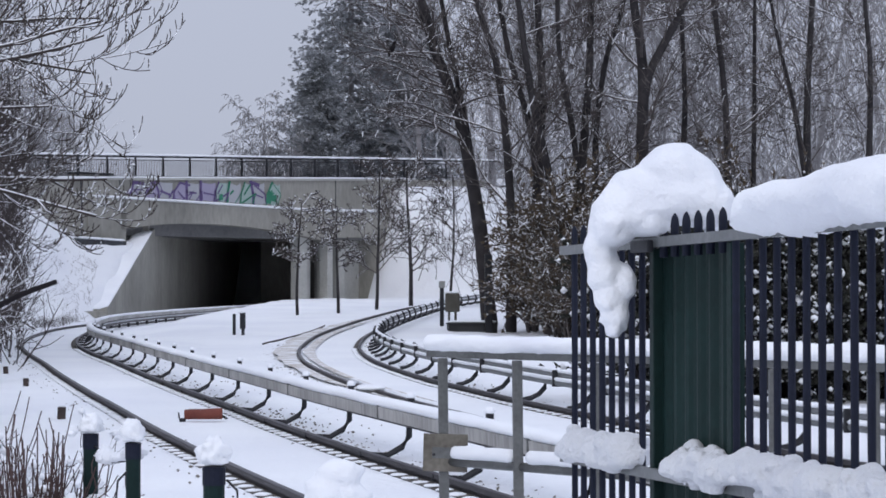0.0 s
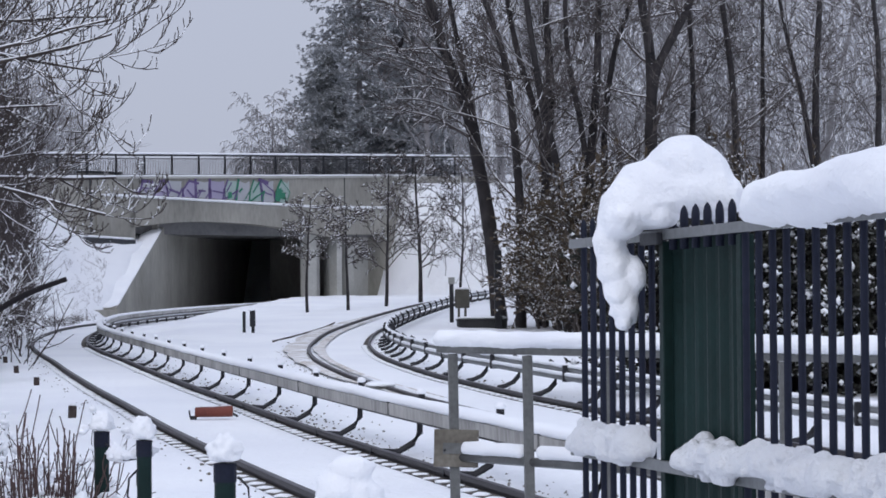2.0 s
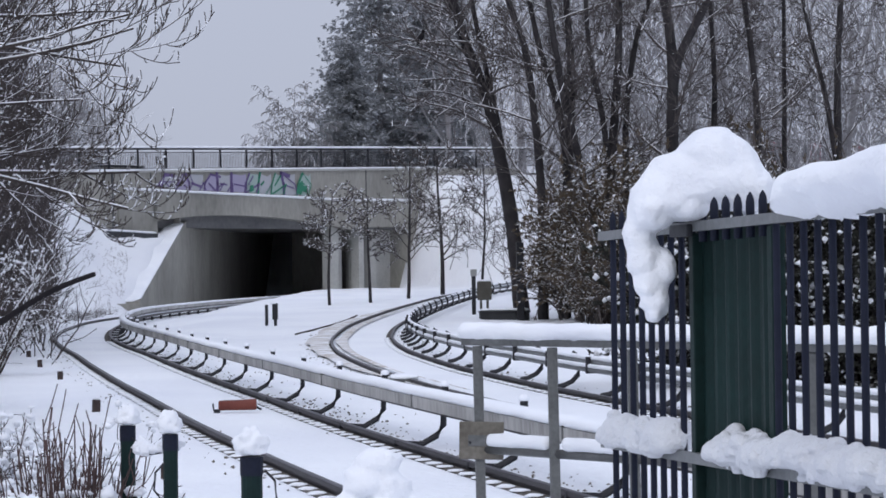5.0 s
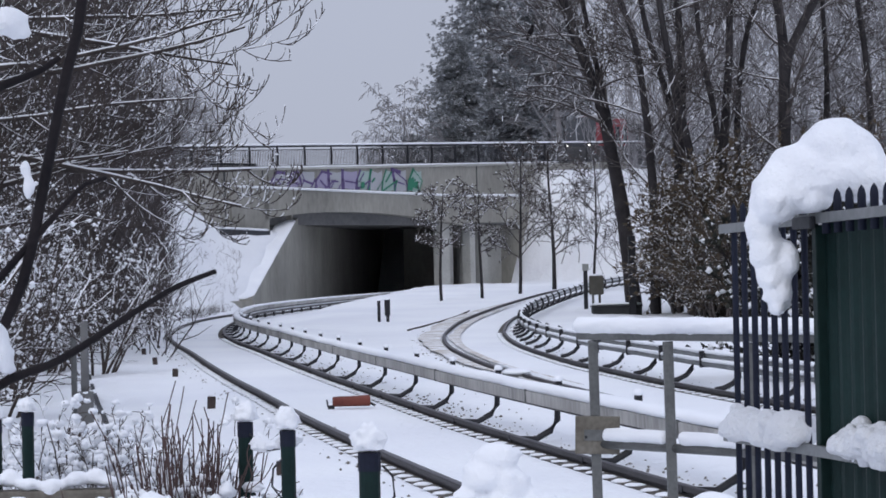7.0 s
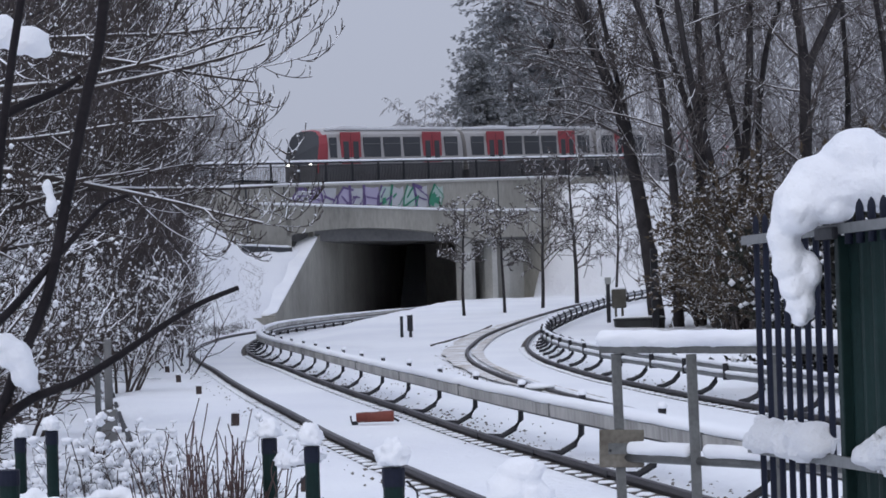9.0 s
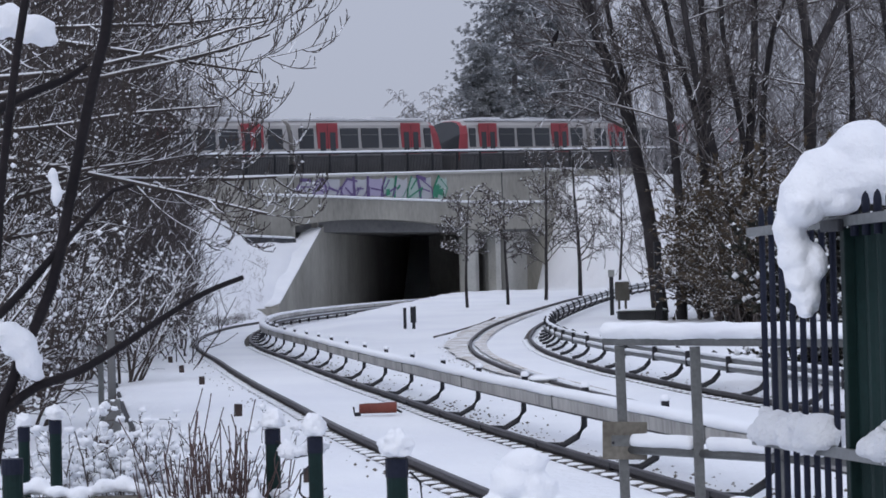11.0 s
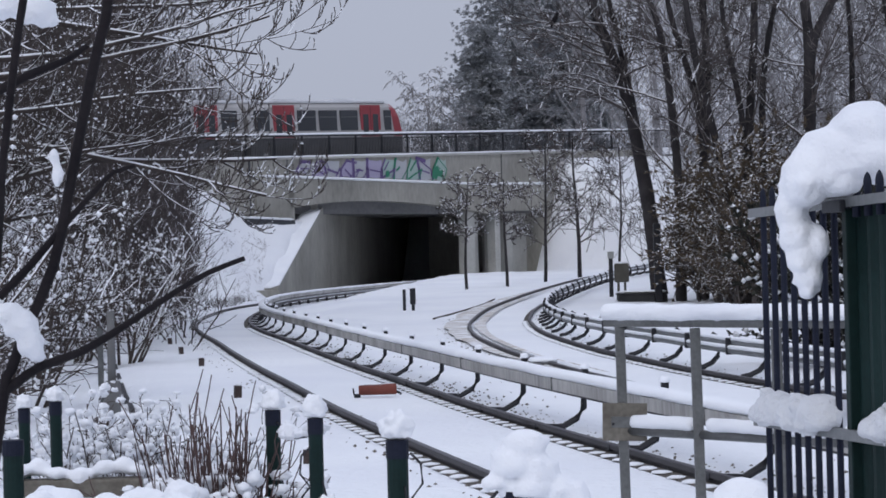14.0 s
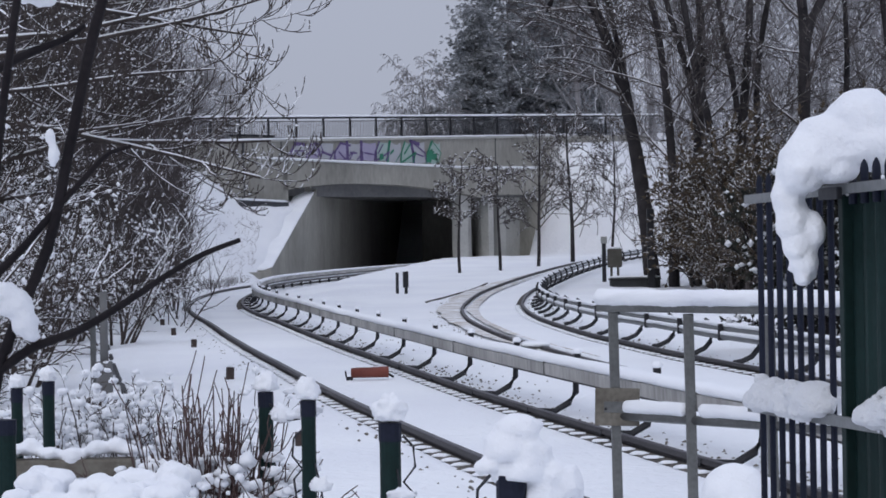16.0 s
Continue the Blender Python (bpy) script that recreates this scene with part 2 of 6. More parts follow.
def sweep(bm, path, profile, closed=True):
    """A profile of (sideways, up) carried along path, upright; sideways is to the path's right."""
    rings = []
    for i, p in enumerate(path):
        d = Vector(path[min(i + 1, len(path) - 1)]) - Vector(path[max(i - 1, 0)])
        r = Vector((d.y, -d.x, 0)).normalized()
        rings.append([bm.verts.new(Vector(p) + r * s + Vector((0, 0, h))) for s, h in profile])
    n = len(profile)
    for a, b in zip(rings, rings[1:]):
        for k in range(n if closed else n - 1):
            bm.faces.new((a[k], b[k], b[(k + 1) % n], a[(k + 1) % n]))
    if closed:
        bm.faces.new(rings[0])
        bm.faces.new(rings[-1][::-1])
    bmesh.ops.recalc_face_normals(bm, faces=bm.faces[:]) if closed else None
    return bm


def lump(bm, centre, size, detail=3, rough=0.18, scale=2.2, seed=0.0):
    """An uneven ball of snow, flattened underneath."""
    made = bmesh.ops.create_icosphere(bm, subdivisions=detail, radius=1.0)["verts"]
    c = Vector(centre)
    for v in made:
        k = 1 + rough * noise.noise(v.co * scale + Vector((seed, seed * 1.7, 3.1))) + rough * 0.4 * noise.noise(v.co * scale * 3.1 + Vector((seed, 9.2, seed)))
        q = v.co * k
        if q.z < -0.45:
            q.z = -0.45 + (q.z + 0.45) * 0.3
        v.co = c + Vector((q.x * size[0], q.y * size[1], q.z * size[2]))
    return bm


def snow_roll(bm, points, widths, heights, sides=10, rough=0.12, step=0.05, seed=0.0):
    """A bank of snow lying along points: rounded above, ragged below."""
    pts, w, h = [], [], []
    for i in range(len(points) - 1):
        a, b = Vector(points[i]), Vector(points[i + 1])
        n = max(1, int((b - a).length / step))
        for k in range(n + (i == len(points) - 2)):
            t = k / n
            pts.append(a.lerp(b, t))
            w.append(widths[i] * (1 - t) + widths[i + 1] * t)
            h.append(heights[i] * (1 - t) + heights[i + 1] * t)
    rings = []
    for i, p in enumerate(pts):
        d = pts[min(i + 1, len(pts) - 1)] - pts[max(i - 1, 0)]
        r = Vector((d.y, -d.x, 0)).normalized()
        end = min(1.0, 0.35 + 1.2 * math.sqrt(min(i, len(pts) - 1 - i) * step / max(h[i], 0.02)))
        ring = []
        for k in range(sides):
            a = 2 * math.pi * k / sides
            s, c = math.sin(a), math.cos(a)
            q = noise.noise(Vector((p.x, p.y, p.z)) * (1.3 / max(h[i], 0.03)) * 0.5 + Vector((seed, 1.3 * s, 1.3 * c)))
            f = noise.noise(Vector((p.x, p.y, p.z)) * (5 / max(h[i], 0.03)) * 0.5 + Vector((seed, 4 * s, 4 * c)))
            g = 1 + rough * q * 2 + rough * f * (1.3 if s < 0 else 0.35)
            up = h[i] * (s * 0.5 + 0.5) if s > 0 else h[i] * (0.5 + 0.5 * s * 0.98)
            ring.append(bm.verts.new(p + r * (w[i] * 0.5 * c * g * end) + Vector((0, 0, 0.5 * h[i] + (up - 0.5 * h[i]) * g * end))))
        rings.append(ring)
    for a, b in zip(rings, rings[1:]):
        for k in range(sides):
            bm.faces.new((a[k], a[(k + 1) % sides], b[(k + 1) % sides], b[k]))
    bm.faces.new(rings[0][::-1])
    bm.faces.new(rings[-1])
    bmesh.ops.recalc_face_normals(bm, faces=bm.faces[:])
    return bm


def curve_through(keys, step):
    """A smooth line through keys, sampled at about step metres."""
    keys = [Vector(k) for k in keys]
    keys = [2 * keys[0] - keys[1], *keys, 2 * keys[-1] - keys[-2]]
    out = []
    for a, b, c, d in zip(keys, keys[1:], keys[2:], keys[3:]):
        n = max(1, round((c - b).length / step))
        for k in range(n):
            t = k / n
            out.append(0.5 * ((2 * b) + (c - a) * t + (2 * a - 5 * b + 4 * c - d) * t * t + (3 * b - a - 3 * c + d) * t ** 3))
    return out + [keys[-2]]


def beside(path, off, up=0.0):
    out = []
    for i, p in enumerate(path):
        d = path[min(i + 1, len(path) - 1)] - path[max(i - 1, 0)]
        out.append(p + Vector((d.y, -d.x, 0)).normalized() * off + Vector((0, 0, up)))
    return out


def every(path, gap, start=0.0):
    """Places and headings along path, gap metres apart."""
    out, run, want = [], 0.0, start
    for a, b in zip(path, path[1:]):
        n = (b - a).length
        while want <= run + n:
            out.append((a.lerp(b, (want - run) / n), math.atan2(b.y - a.y, b.x - a.x)))
            want += gap
        run += n
    return out

# ---- plan: two curving tracks, a skew bridge, banks of snow ----
TRACK_KEYS = ([(3.75, 4, 0), (2.45, 10.5, 0), (0.95, 18, 0), (-0.41, 25.4, 0), (-1.47, 32, 0), (-2.28, 37, 0), (-3.35, 44, 0), (-4.22, 50, 0), (-5.3, 57, 0),
               (-6.2, 64, 0), (-6.8, 71, 0), (-7.2, 78, 0), (-7.45, 88, 0), (-7.0, 98, 0), (-5.9, 110, 0), (-4.4, 122, 0), (-2.5, 135, 0), (-0.3, 150, 0)],
              [(8.0, 4), (6.6, 10), (4.65, 20), (3.8, 24.4), (3.12, 29), (2.56, 33), (2.1, 37.3), (1.78, 40.4), (1.39, 46.6), (1.22, 51.4), (1.2, 57), (1.35, 63),
               (1.9, 71.8), (3.05, 81.8), (4.4, 91.6), (6.2, 103), (8.5, 114), (11.0, 123)])
BRIDGE_START, BRIDGE_WAY = Vector((-10.07, 119.0, 0)), Vector((0.669, 0.743, 0))
BRIDGE_FRONT = Vector((0.743, -0.669, 0))
GRADE = 0.032


def climb(y):
    """How far the further track has risen by then."""
    return 0.0155 * (max(0.0, y - 62) - 4 * (1 - math.exp(-max(0.0, y - 62) / 4)))


def deck(t):
    return 6.86 + GRADE * min(t, 40.0)


TRACK_1 = curve_through(TRACK_KEYS[0], 1.0)
TRACK_2 = curve_through([(x, y, climb(y)) for x, y in TRACK_KEYS[1]], 1.0)


def track_x(path, y):
    for a, b in zip(path, path[1:]):
        if b.y >= y:
            return a.x + (b.x - a.x) * (y - a.y) / (b.y - a.y)
    return path[-1].x


def on_bridge(t, out=0.0, z=0.0):
    """A place t metres along the bridge's face, out metres before it."""
    return BRIDGE_START + BRIDGE_WAY * t + BRIDGE_FRONT * out + Vector((0, 0, z))


def ease(v, a, b):
    v = min(1.0, max(0.0, (v - a) / (b - a)))
    return v * v * (3 - 2 * v)


def wall_x(y):
    return -8.22 + 0.14 * (y - 112)


def ground_z(x, y):
    t = (x + 10.07) * 0.669 + (y - 119) * 0.743
    out = (x + 10.07) * 0.743 - (y - 119) * 0.669
    x1, x2 = track_x(TRACK_1, y), track_x(TRACK_2, y)
    z = -0.09 + ease(x, x1 + 1.9, x1 + 4.4) * climb(min(y, 122))
    free = min(abs(x - x1), abs(x - x2))
    rough = ease(free, 1.0, 2.2) * (1 - ease(abs(x), 30, 60))
    z += rough * (0.10 * noise.noise(Vector((x * 0.35, y * 0.22, 0))) + 0.07 * noise.noise(Vector((x * 1.3, y * 0.9, 4))))
    # the low ground beside the trackside path
    if 8 < y < 60:
        edge = -2.9 - 0.156 * (y - 22.5)
        z -= 0.17 * ease(edge - x, 0.0, 0.25) * ease(y, 8, 12) * (1 - ease(y, 44, 60))
    # the bank that carries the upper line, open where the bridge stands
    top = deck(t) - 0.35
    ridge = top - 0.52 * max(0.0, out - 0.6) if out > 0 else top - 0.6 * max(0.0, -out - 12)
    from_t = 22.5 if out > -0.2 else 26.5
    if t > from_t:
        z = max(z, ridge * ease(t, from_t, from_t + 2.5) + z * (1 - ease(t, from_t, from_t + 2.5)))
    beside_wall = wall_x(y) - 0.8 - x
    left = min(3.85, 4.0 - 0.625 * max(0.0, out)) + min(0.75 * max(0.0, beside_wall - 1.8), 2.4)
    left += 0.10 * noise.noise(Vector((x * 0.9, y * 0.7, 2))) + 0.05 * noise.noise(Vector((x * 2.6, y * 2.2, 6)))
    if beside_wall > -0.4 and y > 60 and (out > -0.25 or t < -1):
        z = max(z, min(left, top) if out > -14 else 0)
    # the wooded slope beside the path
    if x < x1 - 9 and y > 12:
        z += 0.28 * min(14.0, x1 - 9 - x) * ease(y, 12, 40)
    if x > x2 + 7 and 20 < y < 110:
        z += 0.10 * min(20.0, x - x2 - 7) * ease(y, 20, 50) * (1 - ease(y, 90, 110))
    return z


def build_ground():
    xs = sorted({*np.arange(-16, 24.1, 0.5), *np.arange(-46, -16, 3.0), *np.arange(27, 60, 4.0), -700, -400, -200, -110, -70, 75, 110, 200, 400, 700})
    ys = sorted({*np.arange(0, 60, 0.8), *np.arange(60, 142, 0.9), *np.arange(144, 190, 4.0), -300, -120, -50, -25, -12, -5, 210, 260, 340, 500, 800, 1400})
    verts = [(x, y, ground_z(x, y)) for y in ys for x in xs]
    w = len(xs)
    faces = [(j * w + i, j * w + i + 1, (j + 1) * w + i + 1, (j + 1) * w + i) for j in range(len(ys) - 1) for i in range(w - 1)]
    me = bpy.data.meshes.new("ground")
    me.from_pydata(verts, [], faces)
    me.materials.append(SNOW_GROUND)
    me.polygons.foreach_set("use_smooth", [True] * len(faces))
    tagged(new("ground", me), "snow-covered ground with banks beside the tracks", "ground", kind="structure")


build_ground()


# ---- tracks ----
RAIL = [(-0.035, 0.0), (0.035, 0.0), (0.037, -0.038), (0.009, -0.05), (0.009, -0.12), (-0.009, -0.12), (-0.009, -0.05), (-0.037, -0.038)]


def build_track(name, path, label):
    track = base(name, (0, 0, 0), label, "railway track", "railway tracks", "structure")
    fine = path
    for off in (-0.7535, 0.7535):
        rail = part("rail", sweep(bmesh.new(), beside(fine, off), RAIL), STEEL_RAIL, track, "dark rusty steel rail")
        part("rail_head", sweep(bmesh.new(), beside(fine, off, 0.003), [(-0.026, 0.0), (0.026, 0.0), (0.026, -0.008), (-0.026, -0.008)]), RAIL_HEAD, rail, "worn bright running surface")
        part("ballast_strip", sweep(bmesh.new(), beside(fine, off - 0.135, -0.082), [(-0.035, 0.0), (0.10, 0.012), (0.10, -0.05), (-0.035, -0.05)]), BALLAST_DARK, track, "dark ballast showing beside the rail")
    rng = random.Random(7)
    caps = []
    for k in range(3):
        bm = lump(bmesh.new(), (0, 0, 0.0), (0.095, 0.085, 0.014), 2, 0.35, 2.0, k * 3.3)
        caps.append(mesh_of("sleeper_end", bm, SNOW, True))
    for off in (-0.7535, 0.7535):
        for p, a in every(beside(fine, off - 0.12, -0.074), 0.40, 1.0):
            if p.y > 62 or p.y < 13:
                continue
            ob = new("sleeper_end", caps[rng.randrange(3)])
            ob.parent = track
            ob.matrix_basis = Matrix.Translation(p + Vector((0, 0, rng.uniform(-0.003, 0.003)))) @ pose(0, 0, 0, 0, 0, math.degrees(a) + rng.uniform(-8, 8)) @ Matrix.Diagonal((rng.uniform(0.85, 1.2), 0.95, rng.uniform(0.8, 1.2), 1))
    return track


def worn_strip(path, off, wide, y0, y1):
    """Dirty trodden snow along one side of a rail."""
    run = [p for p in path if y0 < p.y < y1]
    n = len(run)
    bm = bmesh.new()
    left, right = beside(run, off - wide), beside(run, off)
    rows = []
    for i in range(n):
        k = math.sin(math.pi * i / (n - 1)) * (0.75 + 0.25 * noise.noise(Vector((i * 0.37, off, 0))))
        rows.append([bm.verts.new(right[i].lerp(left[i], k * u) + Vector((0, 0, -0.045 + 0.012 * (u == 0.5)))) for u in (0.0, 0.5, 1.0)])
    for a, b in zip(rows, rows[1:]):
        for k in range(2):
            bm.faces.new((a[k], a[k + 1], b[k + 1], b[k]))
    bmesh.ops.recalc_face_normals(bm, faces=bm.faces[:])
    return bm


build_track("track_1", TRACK_1, "snow-filled railway track curving towards the underpass")
bend = build_track("track_2", TRACK_2, "snow-filled railway track bending round beside the trees")
part("trodden_snow", worn_strip(TRACK_2, -0.82, 0.75, 34, 100), SNOW_WORN, bend, "brownish trodden snow beside the rail")
part("trodden_snow", worn_strip(TRACK_2, -0.36, 0.34, 32, 96), SNOW_WORN, bend, "brownish trodden snow beside the rail")


def bent_bracket(bm, reach, height):
    """A hook of flat iron from the rail's foot out and up."""
    pts = [(-reach, 0, -0.03), (-reach * 0.35, 0, -0.05), (0.0, 0, 0.03), (0.07, 0, 0.13), (0.075, 0, height)]
    return tube(bm, pts, [0.03, 0.032, 0.034, 0.032, 0.03], 6)


def build_cover_rail():
    line = [p for p in TRACK_1 if p.y > 5]
    run = beside(line, 1.13)
    thing = base("third_rail", (0, 0, 0), "weathered cover board of a conductor rail with snow on top", "third rail")
    part("cover_board", sweep(bmesh.new(), run, [(-0.10, 0.275), (0.10, 0.275), (0.105, 0.39), (-0.105, 0.39)]), COVER_BOARD, thing)
    part("conductor", sweep(bmesh.new(), run, [(0.03, 0.225), (0.07, 0.225), (0.07, 0.272), (0.03, 0.272)]), STEEL_RAIL, thing)
    bm = snow_roll(bmesh.new(), [p + Vector((0, 0, 0.372)) for p in run], [0.24] * len(run), [0.105] * len(run), 9, 0.10, 0.35)
    part("snow_cap", bm, SNOW, thing, "strip of settled snow", True)
    hook = mesh_of("bracket", bent_bracket(bmesh.new(), 0.42, 0.34), IRON)
    strap = mesh_of("seam_strap", box(bmesh.new(), -0.112, -0.012, 0.262, 0.112, 0.012, 0.405), GALVANISED)
    for p, a in every([q for q in run if q.y < 84], 2.85, 0.0):
        ob = new("bracket", hook)
        ob.parent, ob.matrix_basis = thing, Matrix.Translation(p) @ pose(0, 0, 0, 0, 0, math.degrees(a) - 90)
    for p, a in every(run, 5.24, 2.0):
        ob = new("seam_strap", strap)
        ob.parent, ob.matrix_basis = thing, Matrix.Translation(p) @ pose(0, 0, 0, 0, 0, math.degrees(a) - 90)
    head = mesh_of("bracket_head", box(bmesh.new(), -0.03, -0.03, 0.38, 0.03, 0.03, 0.515, 0.006), IRON)
    cap = mesh_of("snow_cap", lump(bmesh.new(), (0, 0, 0.525), (0.048, 0.048, 0.04), 2, 0.25), SNOW, True)
    for p, a in every(beside(line, 1.22), 2.85, 0.0):
        if 13 < p.y < 76:
            for name, me in (("bracket_head", head), ("snow_cap", cap)):
                ob = new(name, me)
                ob.parent, ob.matrix_basis = thing, Matrix.Translation(p) @ pose(0, 0, 0, 0, 0, math.degrees(a) - 90)
    # beyond the bend the inner side shows: stands and a second rail below the cover
    far = [p for p in TRACK_1 if 83 < p.y < 132]
    inner = beside(far, 1.02)
    part("lower_rail", sweep(bmesh.new(), inner, [(-0.03, 0.06), (0.03, 0.06), (0.03, 0.15), (-0.03, 0.15)]), STEEL_RAIL, thing)
    part("lower_snow", snow_roll(bmesh.new(), [p + Vector((0, 0, 0.14)) for p in inner], [0.1] * len(inner), [0.07] * len(inner), 7, 0.1, 0.5), SNOW, thing, "strip of settled snow", True)
    stand_mesh = mesh_of("stand", box(bmesh.new(), -0.05, -0.06, -0.1, 0.04, 0.06, 0.47, 0.01), IRON)
    for p, a in every(beside(far, 0.985), 2.85, 0.6):
        ob = new("stand", stand_mesh)
        ob.parent, ob.matrix_basis = thing, Matrix.Translation(p) @ pose(0, 0, 0, 0, 0, math.degrees(a) - 90)


def build_pipe_rail():
    line = [p for p in TRACK_2 if p.y > 9]
    run = beside(line, 1.2)
    thing = base("third_rail", (0, 0, 0), "twin-pipe conductor rail cover with snow on both pipes", "third rail")
    for up, off in ((0.36, 0.02), (0.25, -0.03)):
        spot = [p + Vector((off, 0, up)) for p in run]
        part("pipe", tube(bmesh.new(), spot, 0.045, 8), ALLOY, thing, "", True)
        part("snow_cap", snow_roll(bmesh.new(), [p + Vector((0, 0, 0.01)) for p in spot], [0.095] * len(run), [0.065] * len(run), 8, 0.12, 0.35, up), SNOW, thing, "strip of settled snow", True)
    hook = mesh_of("bracket", tube(bmesh.new(), [(-0.22, 0, -0.05), (-0.10, 0, -0.03), (0.03, 0, 0.03), (0.11, 0, 0.12), (0.14, 0, 0.24), (0.12, 0, 0.38), (0.03, 0, 0.44)], 0.038, 6), IRON)
    clamp = mesh_of("clamp", box(bmesh.new(), -0.09, -0.03, 0.19, 0.085, 0.03, 0.42, 0.01), IRON)
    for p, a in every(run, 2.6, 0.4):
        ob = new("bracket", hook)
        ob.parent, ob.matrix_basis = thing, Matrix.Translation(p) @ pose(0, 0, 0, 0, 0, math.degrees(a) - 90)
    for p, a in every(run, 2.6, 1.7):
        if p.y > 68:
            break
        ob = new("clamp", clamp)
        ob.parent, ob.matrix_basis = thing, Matrix.Translation(p) @ pose(0, 0, 0, 0, 0, math.degrees(a) - 90)


build_cover_rail()
build_pipe_rail()


def build_stones():
    """Dark stones showing under the cover board and beside the rails."""
    rng = random.Random(17)
    vs, fs = [], []
    for path, lo, hi, y0, y1, count in ((TRACK_1, 0.86, 1.3, 14, 70, 900), (TRACK_2, -1.4, -0.85, 24, 80, 420), (TRACK_2, 0.86, 1.5, 24, 70, 420), (TRACK_1, -1.1, -0.84, 14, 60, 240), (TRACK_1, 1.3, 2.6, 16, 60, 160)):
        run = [p for p in path if y0 < p.y < y1]
        for _ in range(count):
            k = int(len(run) * rng.random() ** 1.3 * 0.999)
            p = beside(run[max(0, k - 1):k + 2], rng.uniform(lo, hi))[0]
            c = p + Vector((rng.uniform(-0.3, 0.3), rng.uniform(-0.5, 0.5), -0.085))
            n, r = len(vs), rng.uniform(0.006, 0.02)
            for d in ((1, 0, 0), (0, 1, 0), (-1, 0, 0), (0, -1, 0), (0, 0, 0.8), (0, 0, -0.8)):
                vs.append((c.x + d[0] * r * rng.uniform(0.6, 1.5), c.y + d[1] * r * rng.uniform(0.6, 1.5), c.z + d[2] * r))
            for a, b in ((0, 1), (1, 2), (2, 3), (3, 0)):
                fs.append((n + a, n + b, n + 4)), fs.append((n + b, n + a, n + 5))
    me = bpy.data.meshes.new("ballast_stones")
    me.from_pydata(vs, [], fs)
    me.materials.append(BALLAST)
    tagged(new("ballast_stones", me), "dark ballast stones poking through the snow", "stones", kind="stuff")


build_stones()


# ---- bridge ----
def slab(bm, t0, t1, out0, out1, z0, z1, z0b=None, z1b=None):
    """A block along the bridge; the second heights hold at t1."""
    z0b, z1b = z0 if z0b is None else z0b, z1 if z1b is None else z1b
    v = [bm.verts.new(on_bridge(t, o, z)) for t, zl, zh in ((t0, z0, z1), (t1, z0b, z1b)) for o in (out0, out1) for z in (zl, zh)]
    for f in ((0, 1, 3, 2), (4, 6, 7, 5), (0, 4, 5, 1), (2, 3, 7, 6), (1, 5, 7, 3), (0, 2, 6, 4)):
        bm.faces.new([v[k] for k in f])
    bmesh.ops.recalc_face_normals(bm, faces=bm.faces[:])
    return bm


def ledge_z(t):
    return 6.03 - 0.0185 * (t - 1)


def soffit_z(t):
    if t < 8.5:
        return 4.82 - 0.36 * ((8.5 - t) / 5.5) ** 2
    return 4.82 - 0.62 * ((t - 8.5) / 9) ** 2


